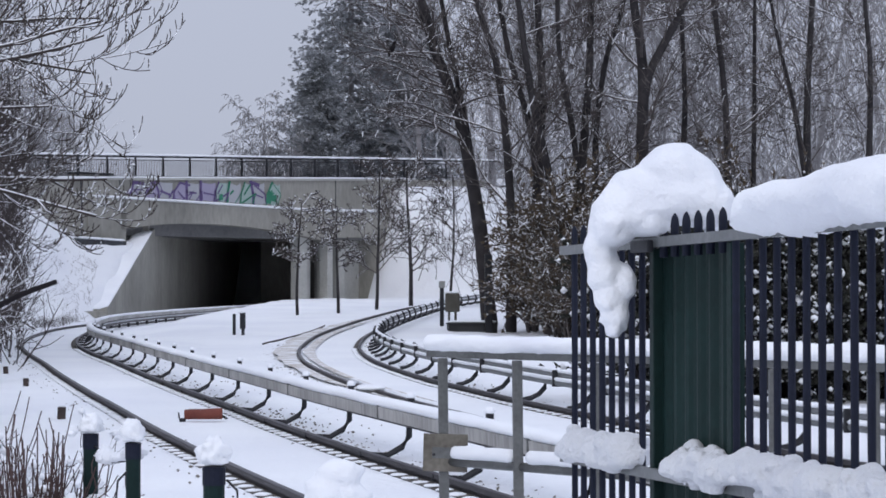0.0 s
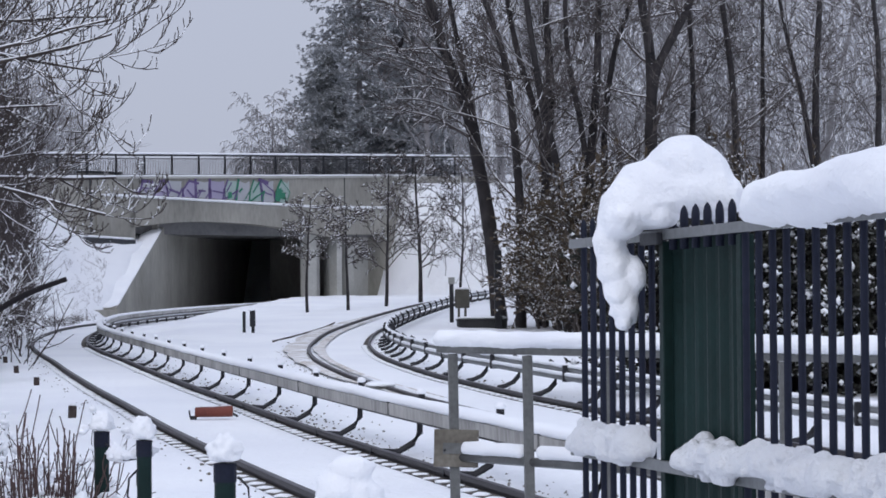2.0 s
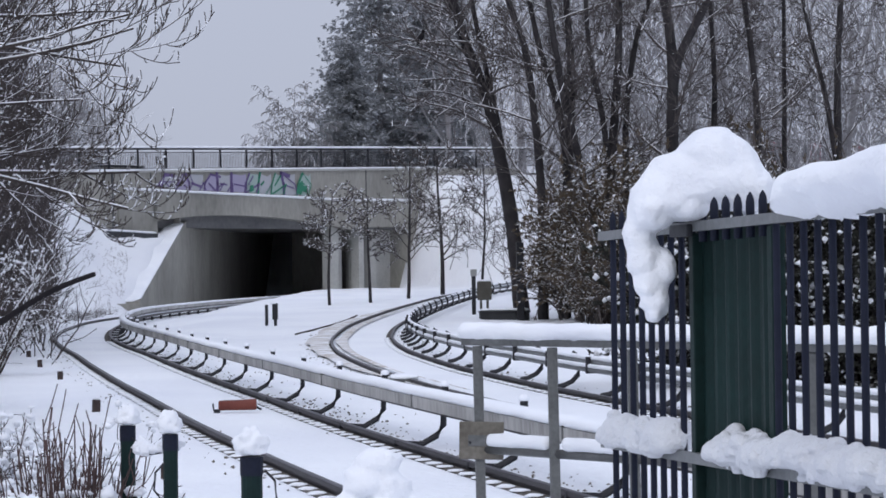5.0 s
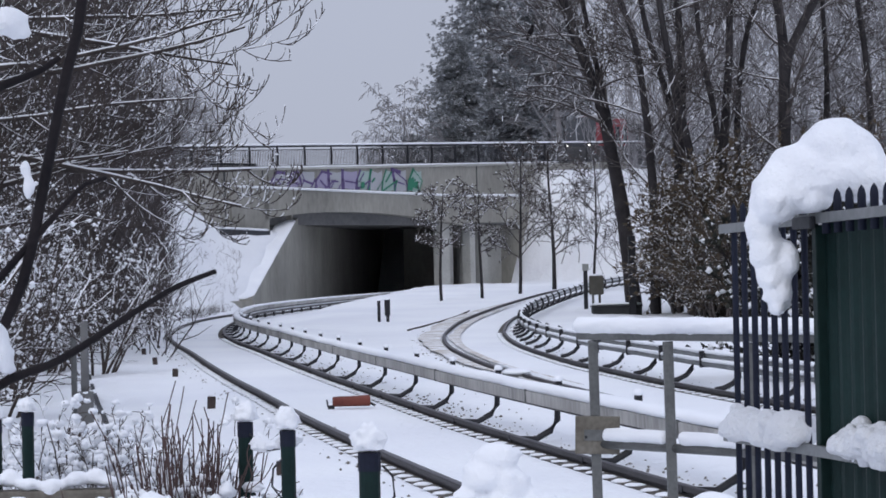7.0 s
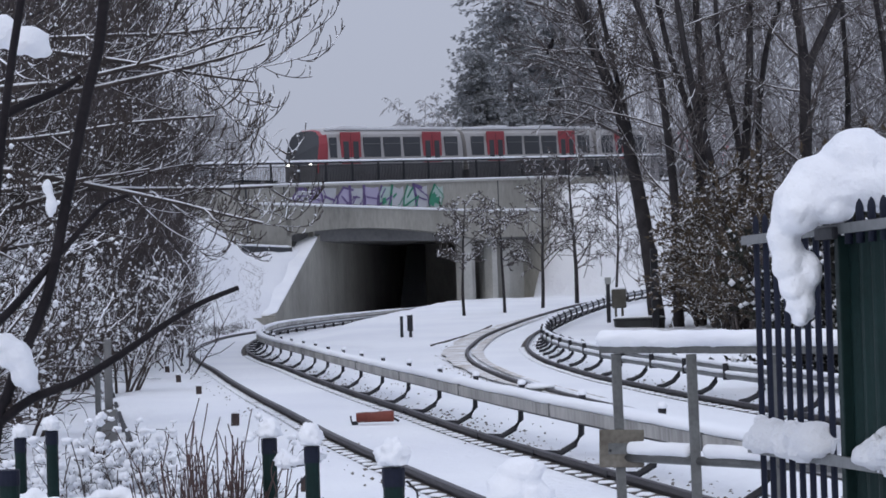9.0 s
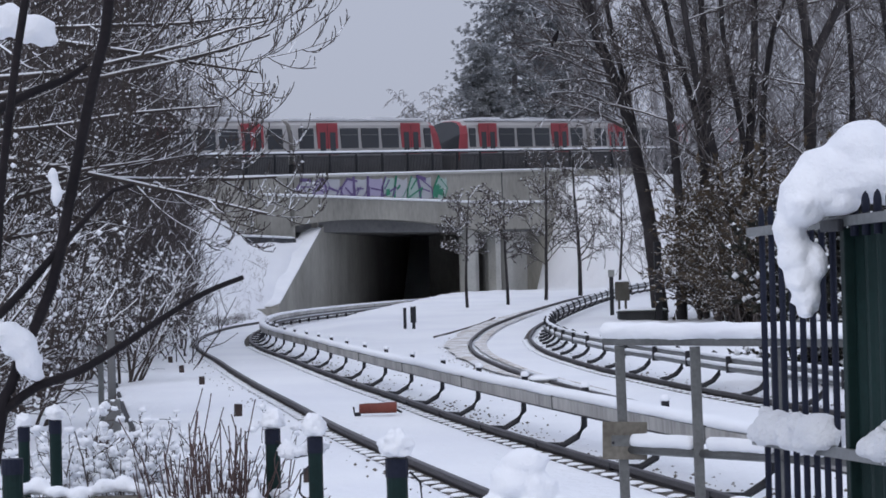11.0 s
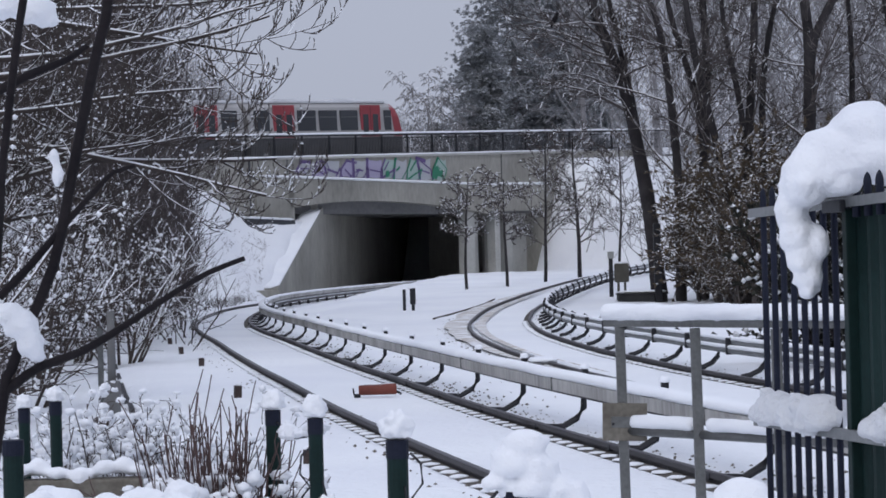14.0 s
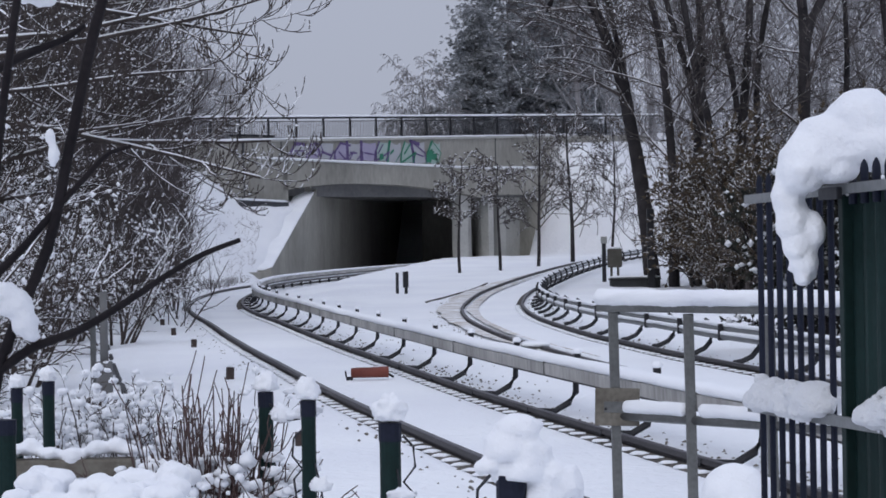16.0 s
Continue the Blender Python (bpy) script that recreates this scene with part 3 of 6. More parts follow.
def build_bridge():
    b = base("bridge", (0, 0, 0), "grey concrete railway bridge with graffiti on its parapet wall", "bridge", kind="structure")
    part("parapet_wall", slab(bmesh.new(), -9, 26, -0.35, 0.0, 5.6, deck(-9), 5.3, deck(26)), CONCRETE, b, "stained grey concrete parapet wall")
    part("deck_slab", slab(bmesh.new(), -9, 26, -11.0, -0.35, 5.0, deck(-9) - 0.4, 5.0, deck(26) - 0.4), BALLAST, b)
    part("coping", slab(bmesh.new(), -9, 27, -0.38, 0.10, deck(-9), deck(-9) + 0.09, deck(27), deck(27) + 0.09), CONCRETE_PALE, b)
    part("coping_snow", snow_roll(bmesh.new(), [on_bridge(t, -0.14, deck(t) + 0.06) for t in range(-9, 28, 2)], [0.5] * 18 + [0.5], [0.13] * 19, 8, 0.1, 0.5), SNOW, b, "thin strip of snow", True)
    # the arched beam below the ledge
    bm = bmesh.new()
    ts = [2.7 + 0.5 * k for k in range(32)]
    rows = [[bm.verts.new(on_bridge(t, o, z)) for o, z in ((0.16, ledge_z(t)), (0.16, soffit_z(t)), (-0.55, soffit_z(t)), (-0.55, ledge_z(t)))] for t in ts]
    for p, q in zip(rows, rows[1:]):
        for k in range(4):
            bm.faces.new((p[k], p[(k + 1) % 4], q[(k + 1) % 4], q[k]))
    bm.faces.new(rows[0]), bm.faces.new(rows[-1][::-1])
    bmesh.ops.recalc_face_normals(bm, faces=bm.faces[:])
    part("arched_beam", bm, CONCRETE, b, "shallow arched concrete beam")
    # shade below the deck is put into this darker concrete
    part("soffit", slab(bmesh.new(), 2.7, 23.4, -11.0, -0.56, 4.15, 5.0), PASSAGE, b, "underside of the deck, coloured darker for shade")
    part("end_beam", slab(bmesh.new(), 18.2, 23.4, -0.55, 0.16, 4.25, 5.72, 4.3, 5.75), CONCRETE, b)
    for t0, t1 in ((0.7, 18.2), (18.3, 23.6)):
        n = 14
        ts = [t0 + (t1 - t0) * k / n for k in range(n + 1)]
        zz = (lambda t: ledge_z(t)) if t0 < 5 else (lambda t: 5.73 + 0.012 * (t - 18))
        part("ledge_snow", snow_roll(bmesh.new(), [on_bridge(t, 0.12, zz(t) - 0.02) for t in ts], [0.34] * (n + 1), [0.15] * (n + 1), 8, 0.1, 0.5), SNOW, b, "strip of snow on a ledge", True)
    part("left_pier", slab(bmesh.new(), 0.4, 3.05, -0.9, 0.16, -0.5, 6.0), CONCRETE, b)
    part("left_wall", slab(bmesh.new(), -9, 0.4, -0.5, 0.06, -0.5, 6.0), CONCRETE, b)
    for t, o, r in ((17.3, -0.4, 0.34), (18.55, -1.2, 0.28), (19.5, -0.3, 0.22), (21.1, -0.8, 0.27)):
        part("column", slab(bmesh.new(), t - r, t + r, o - 0.6, o, -0.3, 4.35), CONCRETE_PALE, b, "pale square concrete column")
    part("right_abutment", slab(bmesh.new(), 23.2, 27.5, -9.0, 0.1, -0.3, 5.75), CONCRETE, b)
    part("right_block", slab(bmesh.new(), 26.0, 34.0, -0.6, 0.05, 4.5, deck(26) + 0.05, 4.5, deck(34) + 0.05), CONCRETE, b)
    # the passage under the line; end wall and roof added to keep daylight out
    for name, x0, y0, x1, y1 in (("passage_wall", -6.9, 123.0, -1.2, 160.0), ("passage_wall", 2.2, 137.0, 9.5, 163.0), ("passage_wall", 9.6, 143.0, 2.0, 134.9), ("added_passage_end", -2.0, 158.0, 11.5, 161.0)):
        a, c = Vector((x0, y0, 0)), Vector((x1, y1, 0))
        r = Vector((y1 - y0, x0 - x1, 0)).normalized() * 0.3
        bm = bmesh.new()
        v = [bm.verts.new(q + Vector((0, 0, z))) for q in (a, c, c - r, a - r) for z in (-0.4, 5.2)]
        for f in ((0, 2, 3, 1), (2, 4, 5, 3), (4, 6, 7, 5), (6, 0, 1, 7), (1, 3, 5, 7), (0, 6, 4, 2)):
            bm.faces.new([v[k] for k in f])
        bmesh.ops.recalc_face_normals(bm, faces=bm.faces[:])
        # right and end walls are paler to stand in for light deep inside
        part(name, bm, CONCRETE if y0 == 123.0 else CONCRETE_PALE, b, "plain concrete wall closing in the passage")
    bm = bmesh.new()
    v = [bm.verts.new((x, y, z)) for x, y in ((-9.5, 128), (9, 141), (16, 164), (-6, 164)) for z in (4.95, 5.35)]
    for f in ((0, 2, 4, 6), (1, 7, 5, 3), (0, 1, 3, 2), (2, 3, 5, 4), (4, 5, 7, 6), (6, 7, 1, 0)):
        bm.faces.new([v[k] for k in f])
    bmesh.ops.recalc_face_normals(bm, faces=bm.faces[:])
    part("added_passage_roof", bm, CONCRETE, b)
    # pale snow floor, added as a reflector to brighten the passage
    bm = bmesh.new()
    top = [bm.verts.new((x, y, -0.055)) for x, y in ((-7.4, 120.5), (1.6, 132.5), (9.5, 163.0), (-1.5, 163.0))]
    low = [bm.verts.new(v.co - Vector((0, 0, 0.2))) for v in top]
    bm.faces.new(top), bm.faces.new(low[::-1])
    for k in range(4):
        bm.faces.new((top[k], low[k], low[(k + 1) % 4], top[(k + 1) % 4]))
    bmesh.ops.recalc_face_normals(bm, faces=bm.faces[:])
    part("passage_floor", bm, SNOW_WORN, b, "pale snowy floor added to bounce light into the passage")
    # the wing wall that slopes down beside the lower line
    bm = bmesh.new()
    foot, top, far = Vector((-8.22, 112.0, 0)), Vector((-6.63, 123.4, 0)), Vector((-6.3, 125.5, 0))
    side = Vector((-0.99, 0.14, 0)) * 0.95
    outline = ((foot, -0.4, 0.42), (top, -0.4, 4.45), (far, -0.4, 4.75))
    rows = [[bm.verts.new(p + Vector((0, 0, lo))), bm.verts.new(p + Vector((0, 0, hi))), bm.verts.new(p + side + Vector((0, 0, hi))), bm.verts.new(p + side + Vector((0, 0, lo)))] for p, lo, hi in outline]
    for p, q in zip(rows, rows[1:]):
        for k in range(4):
            bm.faces.new((p[k], p[(k + 1) % 4], q[(k + 1) % 4], q[k]))
    bm.faces.new(rows[0]), bm.faces.new(rows[-1][::-1])
    bmesh.ops.recalc_face_normals(bm, faces=bm.faces[:])
    part("wing_wall", bm, CONCRETE, b, "sloping concrete wing wall")
    part("wing_snow", snow_roll(bmesh.new(), [foot + side * 0.5 + Vector((0, 0, 0.40)), top + side * 0.5 + Vector((0, 0, 4.43))], [1.0, 1.0], [0.11, 0.11], 12, 0.015, 0.4), SNOW, b, "smooth snow on the sloping top", True)
    part("footing", box(bmesh.new(), -9.9, 111.2, -0.3, -8.1, 112.0, 0.36, 0.03), CONCRETE, b)
    low = on_bridge(-0.9, 0.55, 3.86), on_bridge(2.6, 0.5, 3.74)
    bm = sweep(bmesh.new(), [low[0].lerp(low[1], k / 4) for k in range(5)], [(-0.15, -0.3), (0.15, -0.3), (0.15, 0.05), (-0.15, 0.05)])
    part("retaining_kerb", bm, CONCRETE_DARK, b, "low dark kerb on the bank")
    part("kerb_snow", snow_roll(bmesh.new(), [p + Vector((0, 0, 0.04)) for p in low], [0.42, 0.42], [0.14, 0.14], 8, 0.1, 0.3), SNOW, b, "strip of snow", True)
    # wall joints
    for t in (0.02, 2.72, 19.6):
        part("joint", slab(bmesh.new(), t, t + 0.07, -0.02, 0.012 if t > 1 else 0.075, 5.75 if t > 1 else 2.5, deck(t)), CONCRETE_DARK, b, "dark expansion joint")
    return b


def build_railing():
    r = base("bridge_railing", (0, 0, 0), "dark iron bridge railing with snow along its handrail", "railing")
    count = 21
    post = mesh_of("post", box(bmesh.new(), -0.04, -0.04, 0.0, 0.04, 0.04, 1.14, 0.008), IRON)
    bm = bmesh.new()
    for k in range(1, 17):
        box(bm, 2.0 * k / 17 - 0.011, -0.012, 0.14, 2.0 * k / 17 + 0.011, 0.012, 0.95)
    panel = mesh_of("baluster_panel", bm, IRON)
    turn = math.degrees(math.atan2(BRIDGE_WAY.y, BRIDGE_WAY.x))
    tip = -math.degrees(math.atan(GRADE))
    for k in range(count):
        t = -4.0 + 2 * k
        ob = new("post", post)
        ob.parent, ob.matrix_basis = r, Matrix.Translation(on_bridge(t, -0.14, deck(t) + 0.07)) @ pose(0, 0, 0, 0, 0, turn)
        if k < count - 1:
            ob = new("baluster_panel", panel)
            ob.parent, ob.matrix_basis = r, Matrix.Translation(on_bridge(t, -0.14, deck(t) + 0.07)) @ pose(0, 0, 0, 0, tip, turn)
            tagged(ob, kind="stuff")
    for up, size in ((1.14, 0.045), (0.97, 0.02), (0.12, 0.022)):
        part("handrail" if up > 1 else "rail", sweep(bmesh.new(), [on_bridge(t, -0.14, deck(t) + 0.07 + up) for t in (-6, 8, 22, 38)], [(-size, -size), (size, -size), (size, size), (-size, size)]), IRON, r)
    part("snow_cap", snow_roll(bmesh.new(), [on_bridge(t, -0.14, deck(t) + 1.24) for t in range(-6, 39, 4)], [0.15] * 12, [0.12] * 12, 8, 0.08, 0.5), SNOW, r, "snow along the handrail", True)


def patch(bm, shape, t0, z0, out):
    bm.faces.new([bm.verts.new(on_bridge(t0 + x, out, z0 + z)) for x, z in shape])


def spray_line(bm, pts, wide, t0, z0, out):
    """A sprayed line of even width through pts."""
    for (x0, a), (x1, c) in zip(pts, pts[1:]):
        d = Vector((x1 - x0, c - a)).normalized() * wide * 0.5
        patch(bm, [(x0 - d.x - d.y, a - d.y + d.x), (x0 - d.x + d.y, a - d.y - d.x), (x1 + d.x + d.y, c + d.y - d.x), (x1 + d.x - d.y, c + d.y + d.x)], t0, z0, out)


def build_graffiti():
    """Angular sprayed shapes without any reading: pale fields, dark outlines, green drips."""
    g = base("graffiti", (0, 0, 0), "purple, grey and green graffiti sprayed on the wall", "graffiti", kind="structure")
    rng = random.Random(5)
    for k in range(11):
        t0, green = 3.5 + 1.03 * k, k > 5
        z0 = ledge_z(t0) + 0.14
        lean, w, h = rng.uniform(-0.3, 0.55), rng.uniform(0.85, 1.2), deck(t0) - z0 - 0.12
        shape = [(0, 0), (w * 0.3, rng.uniform(0, 0.12)), (w * 0.6, 0), (w, rng.uniform(0, 0.1)), (w + lean * 0.6, h * 0.5), (w + lean * 0.5, h), (w * 0.6 + lean, h * rng.uniform(0.85, 1)), (lean, h), (lean * 0.2, h * 0.5)]
        field = bmesh.new()
        patch(field, shape, t0, z0, 0.006 + 0.0006 * k)
        part("fill", field, (GREY_SPRAY, LILAC_SPRAY)[k % 2] if not green else (MINT_SPRAY, GREY_SPRAY)[k % 2], g, "pale sprayed field")
        line = bmesh.new()
        run = rng.sample(shape, 3)
        spray_line(line, [shape[0], shape[8], shape[7], shape[6]][: rng.randint(3, 4)], rng.uniform(0.08, 0.2), t0, z0, 0.02 + 0.001 * k)
        spray_line(line, [(w * 0.2 + lean * 0.3, h * 0.45), (w * rng.uniform(0.4, 0.9), h * rng.uniform(0.05, 0.95))], rng.uniform(0.06, 0.12), t0, z0, 0.034 + 0.001 * k)
        spray_line(line, [shape[3], shape[4], run[0]], rng.uniform(0.05, 0.1), t0, z0, 0.048 + 0.001 * k)
        part("outline", line, GREEN_SPRAY if green and k % 3 else PURPLE, g, "green outline" if green and k % 3 else "purple outline")
    for t0, shape in ((1.75 + 1.3, [(0, 0), (0.5, 0.1), (0.75, 0.75), (0.35, 0.35)]), (13.7, [(0, 0.1), (0.4, 0.0), (0.5, 0.2), (0.95, 0.1), (1.0, 0.55), (0.6, 0.5), (0.55, 0.8), (0.15, 0.6)]), (10.0, [(0, 0), (0.35, 0.1), (0.3, 0.4), (0.05, 0.35)])):
        bm = bmesh.new()
        patch(bm, shape, t0, ledge_z(t0) + 0.2, 0.064)
        part("blot", bm, PURPLE if t0 < 5 else GREEN_SPRAY, g, "solid sprayed blot")


build_bridge()
build_railing()
build_graffiti()


# ---- the train on the upper line ----
def build_car(kind, long, name="carriage"):
    """One carriage, its middle over the origin, running towards -x. kind: -1 cab at -x, 1 cab at +x, 0 none."""
    half, high = 1.3, 3.35
    car = base(name, (0, 0, -40), "grey and red metro carriage with dark windows", "metro carriage", "carriages of the train")
    x0, x1 = -long / 2 + 0.16, long / 2 - 0.16
    ring = [(-half, 0.95), (-half - 0.02, 1.7), (-half + 0.03, 2.5), (-half + 0.17, 3.02), (-half + 0.45, 3.25), (-0.4, high), (0.4, high), (half - 0.45, 3.25), (half - 0.17, 3.02), (half - 0.03, 2.5), (half + 0.02, 1.7), (half, 0.95)]
    bm = bmesh.new()
    stations = [x0, x1]
    if kind == -1:
        stations = [x0 + 0.02, x0 + 0.3, x0 + 0.75, x1]
    if kind == 1:
        stations = [x0, x1 - 0.75, x1 - 0.3, x1 - 0.02]
    rows = []
    for x in stations:
        nose = min(abs(x - (x0 if kind == -1 else x1)), 1.0) if kind else 1.0
        k = 0.93 + 0.07 * math.sqrt(min(1.0, nose / 0.75))
        rows.append([bm.verts.new((x - kind * (0.26 if nose < 0.1 else 0.24 if nose < 0.4 else 0.12 if nose < 0.8 else 0) * max(0, z - 1.6) * (1 if kind else 0), y * k, z if z < 2.6 else z - (1 - k) * 1.6)) for y, z in ring])
    for a, b in zip(rows, rows[1:]):
        for i in range(len(ring)):
            bm.faces.new((a[i], a[(i + 1) % len(ring)], b[(i + 1) % len(ring)], b[i]))
    ends = bm.faces.new(rows[0][::-1]), bm.faces.new(rows[-1])
    if kind:
        e = x0 if kind == -1 else x1
        for f in bm.faces:
            gap = abs(f.calc_center_median().x - e)
            f.material_index = 2 if gap < 0.8 else 0
        ends[0 if kind == -1 else 1].material_index = 1
    bmesh.ops.recalc_face_normals(bm, faces=bm.faces[:])
    body = part("body", bm, (CARRIAGE_GREY, DARK_GLASS, CARRIAGE_RED), car)
    part("skirt", box(bmesh.new(), x0 + 0.1, -half - 0.03, 0.3, x1 - 0.1, half + 0.03, 1.42, 0.05), CARRIAGE_DARK, car, "dark grey underframe skirt")
    part("roof", box(bmesh.new(), x0 + (1.0 if kind == -1 else 0.1), -0.95, 3.24, x1 - (1.0 if kind == 1 else 0.1), 0.95, 3.40, 0.05), CARRIAGE_ROOF, car, "snow-dusted roof")
    for x in (-3.2, 1.0):
        part("roof_unit", box(bmesh.new(), x, -0.6, 3.38, x + 1.9, 0.6, 3.50, 0.04), CARRIAGE_ROOF, car)
    doors = (-3.28, 3.28)
    for side in (-1, 1):
        y = side * 1.317
        for d in doors:
            door = part("door", box(bmesh.new(), d - 0.78, min(y, y - side * 0.06), 0.98, d + 0.78, max(y, y - side * 0.06), 3.12, 0.015), CARRIAGE_RED, car, "bright red double door")
            for k in (-0.38, 0.38):
                part("door_pane", box(bmesh.new(), d + k - 0.21, min(y, y + side * 0.008), 1.55, d + k + 0.21, max(y, y + side * 0.008), 2.62, 0.003), DARK_GLASS, door)
            part("door_gap", box(bmesh.new(), d - 0.012, min(y, y + side * 0.006), 1.0, d + 0.012, max(y, y + side * 0.006), 3.04), IRON, door)
        mid = (doors[1] - doors[0] - 2.0 - 0.5) / 3
        spans = [(doors[0] + 1.0 + (mid + 0.25) * k, doors[0] + 1.0 + (mid + 0.25) * k + mid) for k in range(3)]
        if kind != 1:
            spans.append((doors[1] + 1.05, min(doors[1] + 2.15, x1 - 0.3)))
        if kind != -1:
            spans.append((max(doors[0] - 2.15, x0 + 0.3), doors[0] - 1.05))
        if kind:
            e = x0 if kind == -1 else x1
            spans.append((e + 0.95, e + 1.5) if kind == -1 else (e - 1.5, e - 0.95))
        for a, c in spans:
            w = part("window", box(bmesh.new(), a, min(y, y + side * -0.05), 1.58, c, max(y, y - side * 0.05), 2.84, 0.01), DARK_GLASS, car, "dark tinted window")
            part("window_bar", box(bmesh.new(), a + 0.04, min(y, y + side * 0.006), 2.46, c - 0.04, max(y, y + side * 0.006), 2.50), GALVANISED, w)
        part("waist_line", box(bmesh.new(), x0 + 1.0, min(y, y - side * 0.04), 1.16, x1 - 1.0, max(y, y - side * 0.04), 1.24), CARRIAGE_DARK, car)
    for x in (x0 + 2.2, x1 - 2.2):
        bogie = part("bogie", box(bmesh.new(), x - 1.2, -1.0, 0.28, x + 1.2, 1.0, 0.62, 0.08), IRON, car, "dark bogie frame")
        for dx in (-0.8, 0.8):
            for y in (-0.75, 0.75):
                bm = bmesh.new()
                bmesh.ops.create_cone(bm, cap_ends=True, segments=16, radius1=0.38, radius2=0.38, depth=0.12, matrix=Matrix.Translation((x + dx, y, 0.38)) @ pose(0, 0, 0, 90))
                part("wheel", bm, STEEL_RAIL, bogie)
    if kind:
        e = x0 if kind == -1 else x1
        tilt = Matrix.Translation((e - kind * 0.02, 0, 1.35)) @ pose(0, 0, 0, 0, 15.0 * -kind)
        part("display", box(bmesh.new(), -0.02, -0.45, 1.22, 0.02, 0.45, 1.36, 0.0, tilt), DISPLAY, car, "amber destination display")
        part("bumper", box(bmesh.new(), min(e - kind * 0.25, e + kind * 0.12), -1.12, 0.35, max(e - kind * 0.25, e + kind * 0.12), 1.12, 1.42, 0.1), CARRIAGE_DARK, car, "dark cab apron")
        for y in (-0.85, 0.85):
            bm = bmesh.new()
            bmesh.ops.create_uvsphere(bm, u_segments=10, v_segments=6, radius=0.075, matrix=Matrix.Translation((e + kind * 0.12, y, 1.46)) @ Matrix.Diagonal((0.5, 1.5, 0.8, 1)))
            part("headlamp" if kind == -1 else "tail_lamp", bm, LAMP_WHITE if kind == -1 else CARRIAGE_RED, car, "lit headlamp" if kind == -1 else "unlit red tail lamp")
    if kind != 1:
        part("gangway", box(bmesh.new(), x1 - 0.02, -0.85, 0.6, x1 + 0.34, 0.85, 3.0, 0.05), IRON, car, "dark bellows between the carriages")
    return car


CARS = [build_car(-1, 12.05), build_car(0, 12.05), build_car(1, 12.05)]
CARS += [copy_thing(c, c.matrix_basis) for c in CARS[:3]]
for lamp in CARS[3].children:
    if lamp.name.startswith(("headlamp", "display")):
        lamp.data = lamp.data.copy()
        lamp.data.materials[0] = DARK_GLASS
        lamp["label"] = "unlit, against the next unit"
CAR_PLACES, TRAIN_BACK = (6.0, 18.05, 30.1, 43.2, 55.25, 67.3), 3.3


def train_pose(t):
    """A carriage whose middle is t metres along the bridge."""
    turn = math.degrees(math.atan2(BRIDGE_WAY.y, BRIDGE_WAY.x))
    tip = -math.degrees(math.atan((deck(t + 5) - deck(t - 5)) / 10))
    return Matrix.Translation(on_bridge(t, -TRAIN_BACK, (deck(t + 5) + deck(t - 5)) / 2 - 0.2)) @ pose(0, 0, 0, 0, tip, turn)


def build_upper_track():
    u = base("track_3", (0, 0, 0), "railway track of the upper line across the bridge", "railway track", "railway tracks", "structure")
    line = [on_bridge(t, -TRAIN_BACK, deck(t) - 0.2) for t in range(-100, 212, 4)]
    for off in (-0.75, 0.75):
        part("rail", sweep(bmesh.new(), beside(line, off), RAIL), STEEL_RAIL, u)
    part("ballast_bed", sweep(bmesh.new(), line, [(-1.6, -0.5), (1.6, -0.5), (1.3, -0.1), (-1.3, -0.1)]), BALLAST, u, "snowy ballast bed")


build_upper_track()


# ---- near things: fence with snow, trackside railing, green stakes ----
def soft_snow(name, lumps, parent, label, voxel, m=None, calm=3, grit=7, material=SNOW_NEAR):
    """Balls of snow grown together into one mass."""
    bm = bmesh.new()
    for k, (c, r) in enumerate(lumps):
        lump(bm, c, r, 3, 0.16, 2.0, 1.7 * k + 0.3)
    rng = random.Random(len(lumps))
    for c, w in lumps if grit else ():
        for _ in range(grit):
            d = Vector((rng.gauss(0, 1), rng.gauss(0, 1), rng.gauss(0, 1))).normalized()
            k = rng.uniform(0.14, 0.34)
            lump(bm, [c[i] + d[i] * w[i] * 0.92 for i in range(3)], [k * sum(w) / 3] * 3, 1, 0.3, 2.0, rng.random() * 9)
    ob = part(name, bm, material, parent, label, True)
    if m:
        ob.matrix_basis = m
    g = ob.modifiers.new("grown_together", "REMESH")
    g.mode, g.voxel_size, g.use_smooth_shade = "VOXEL", voxel, True
    s = ob.modifiers.new("settled", "SMOOTH")
    s.factor, s.iterations = 0.6, calm
    return ob


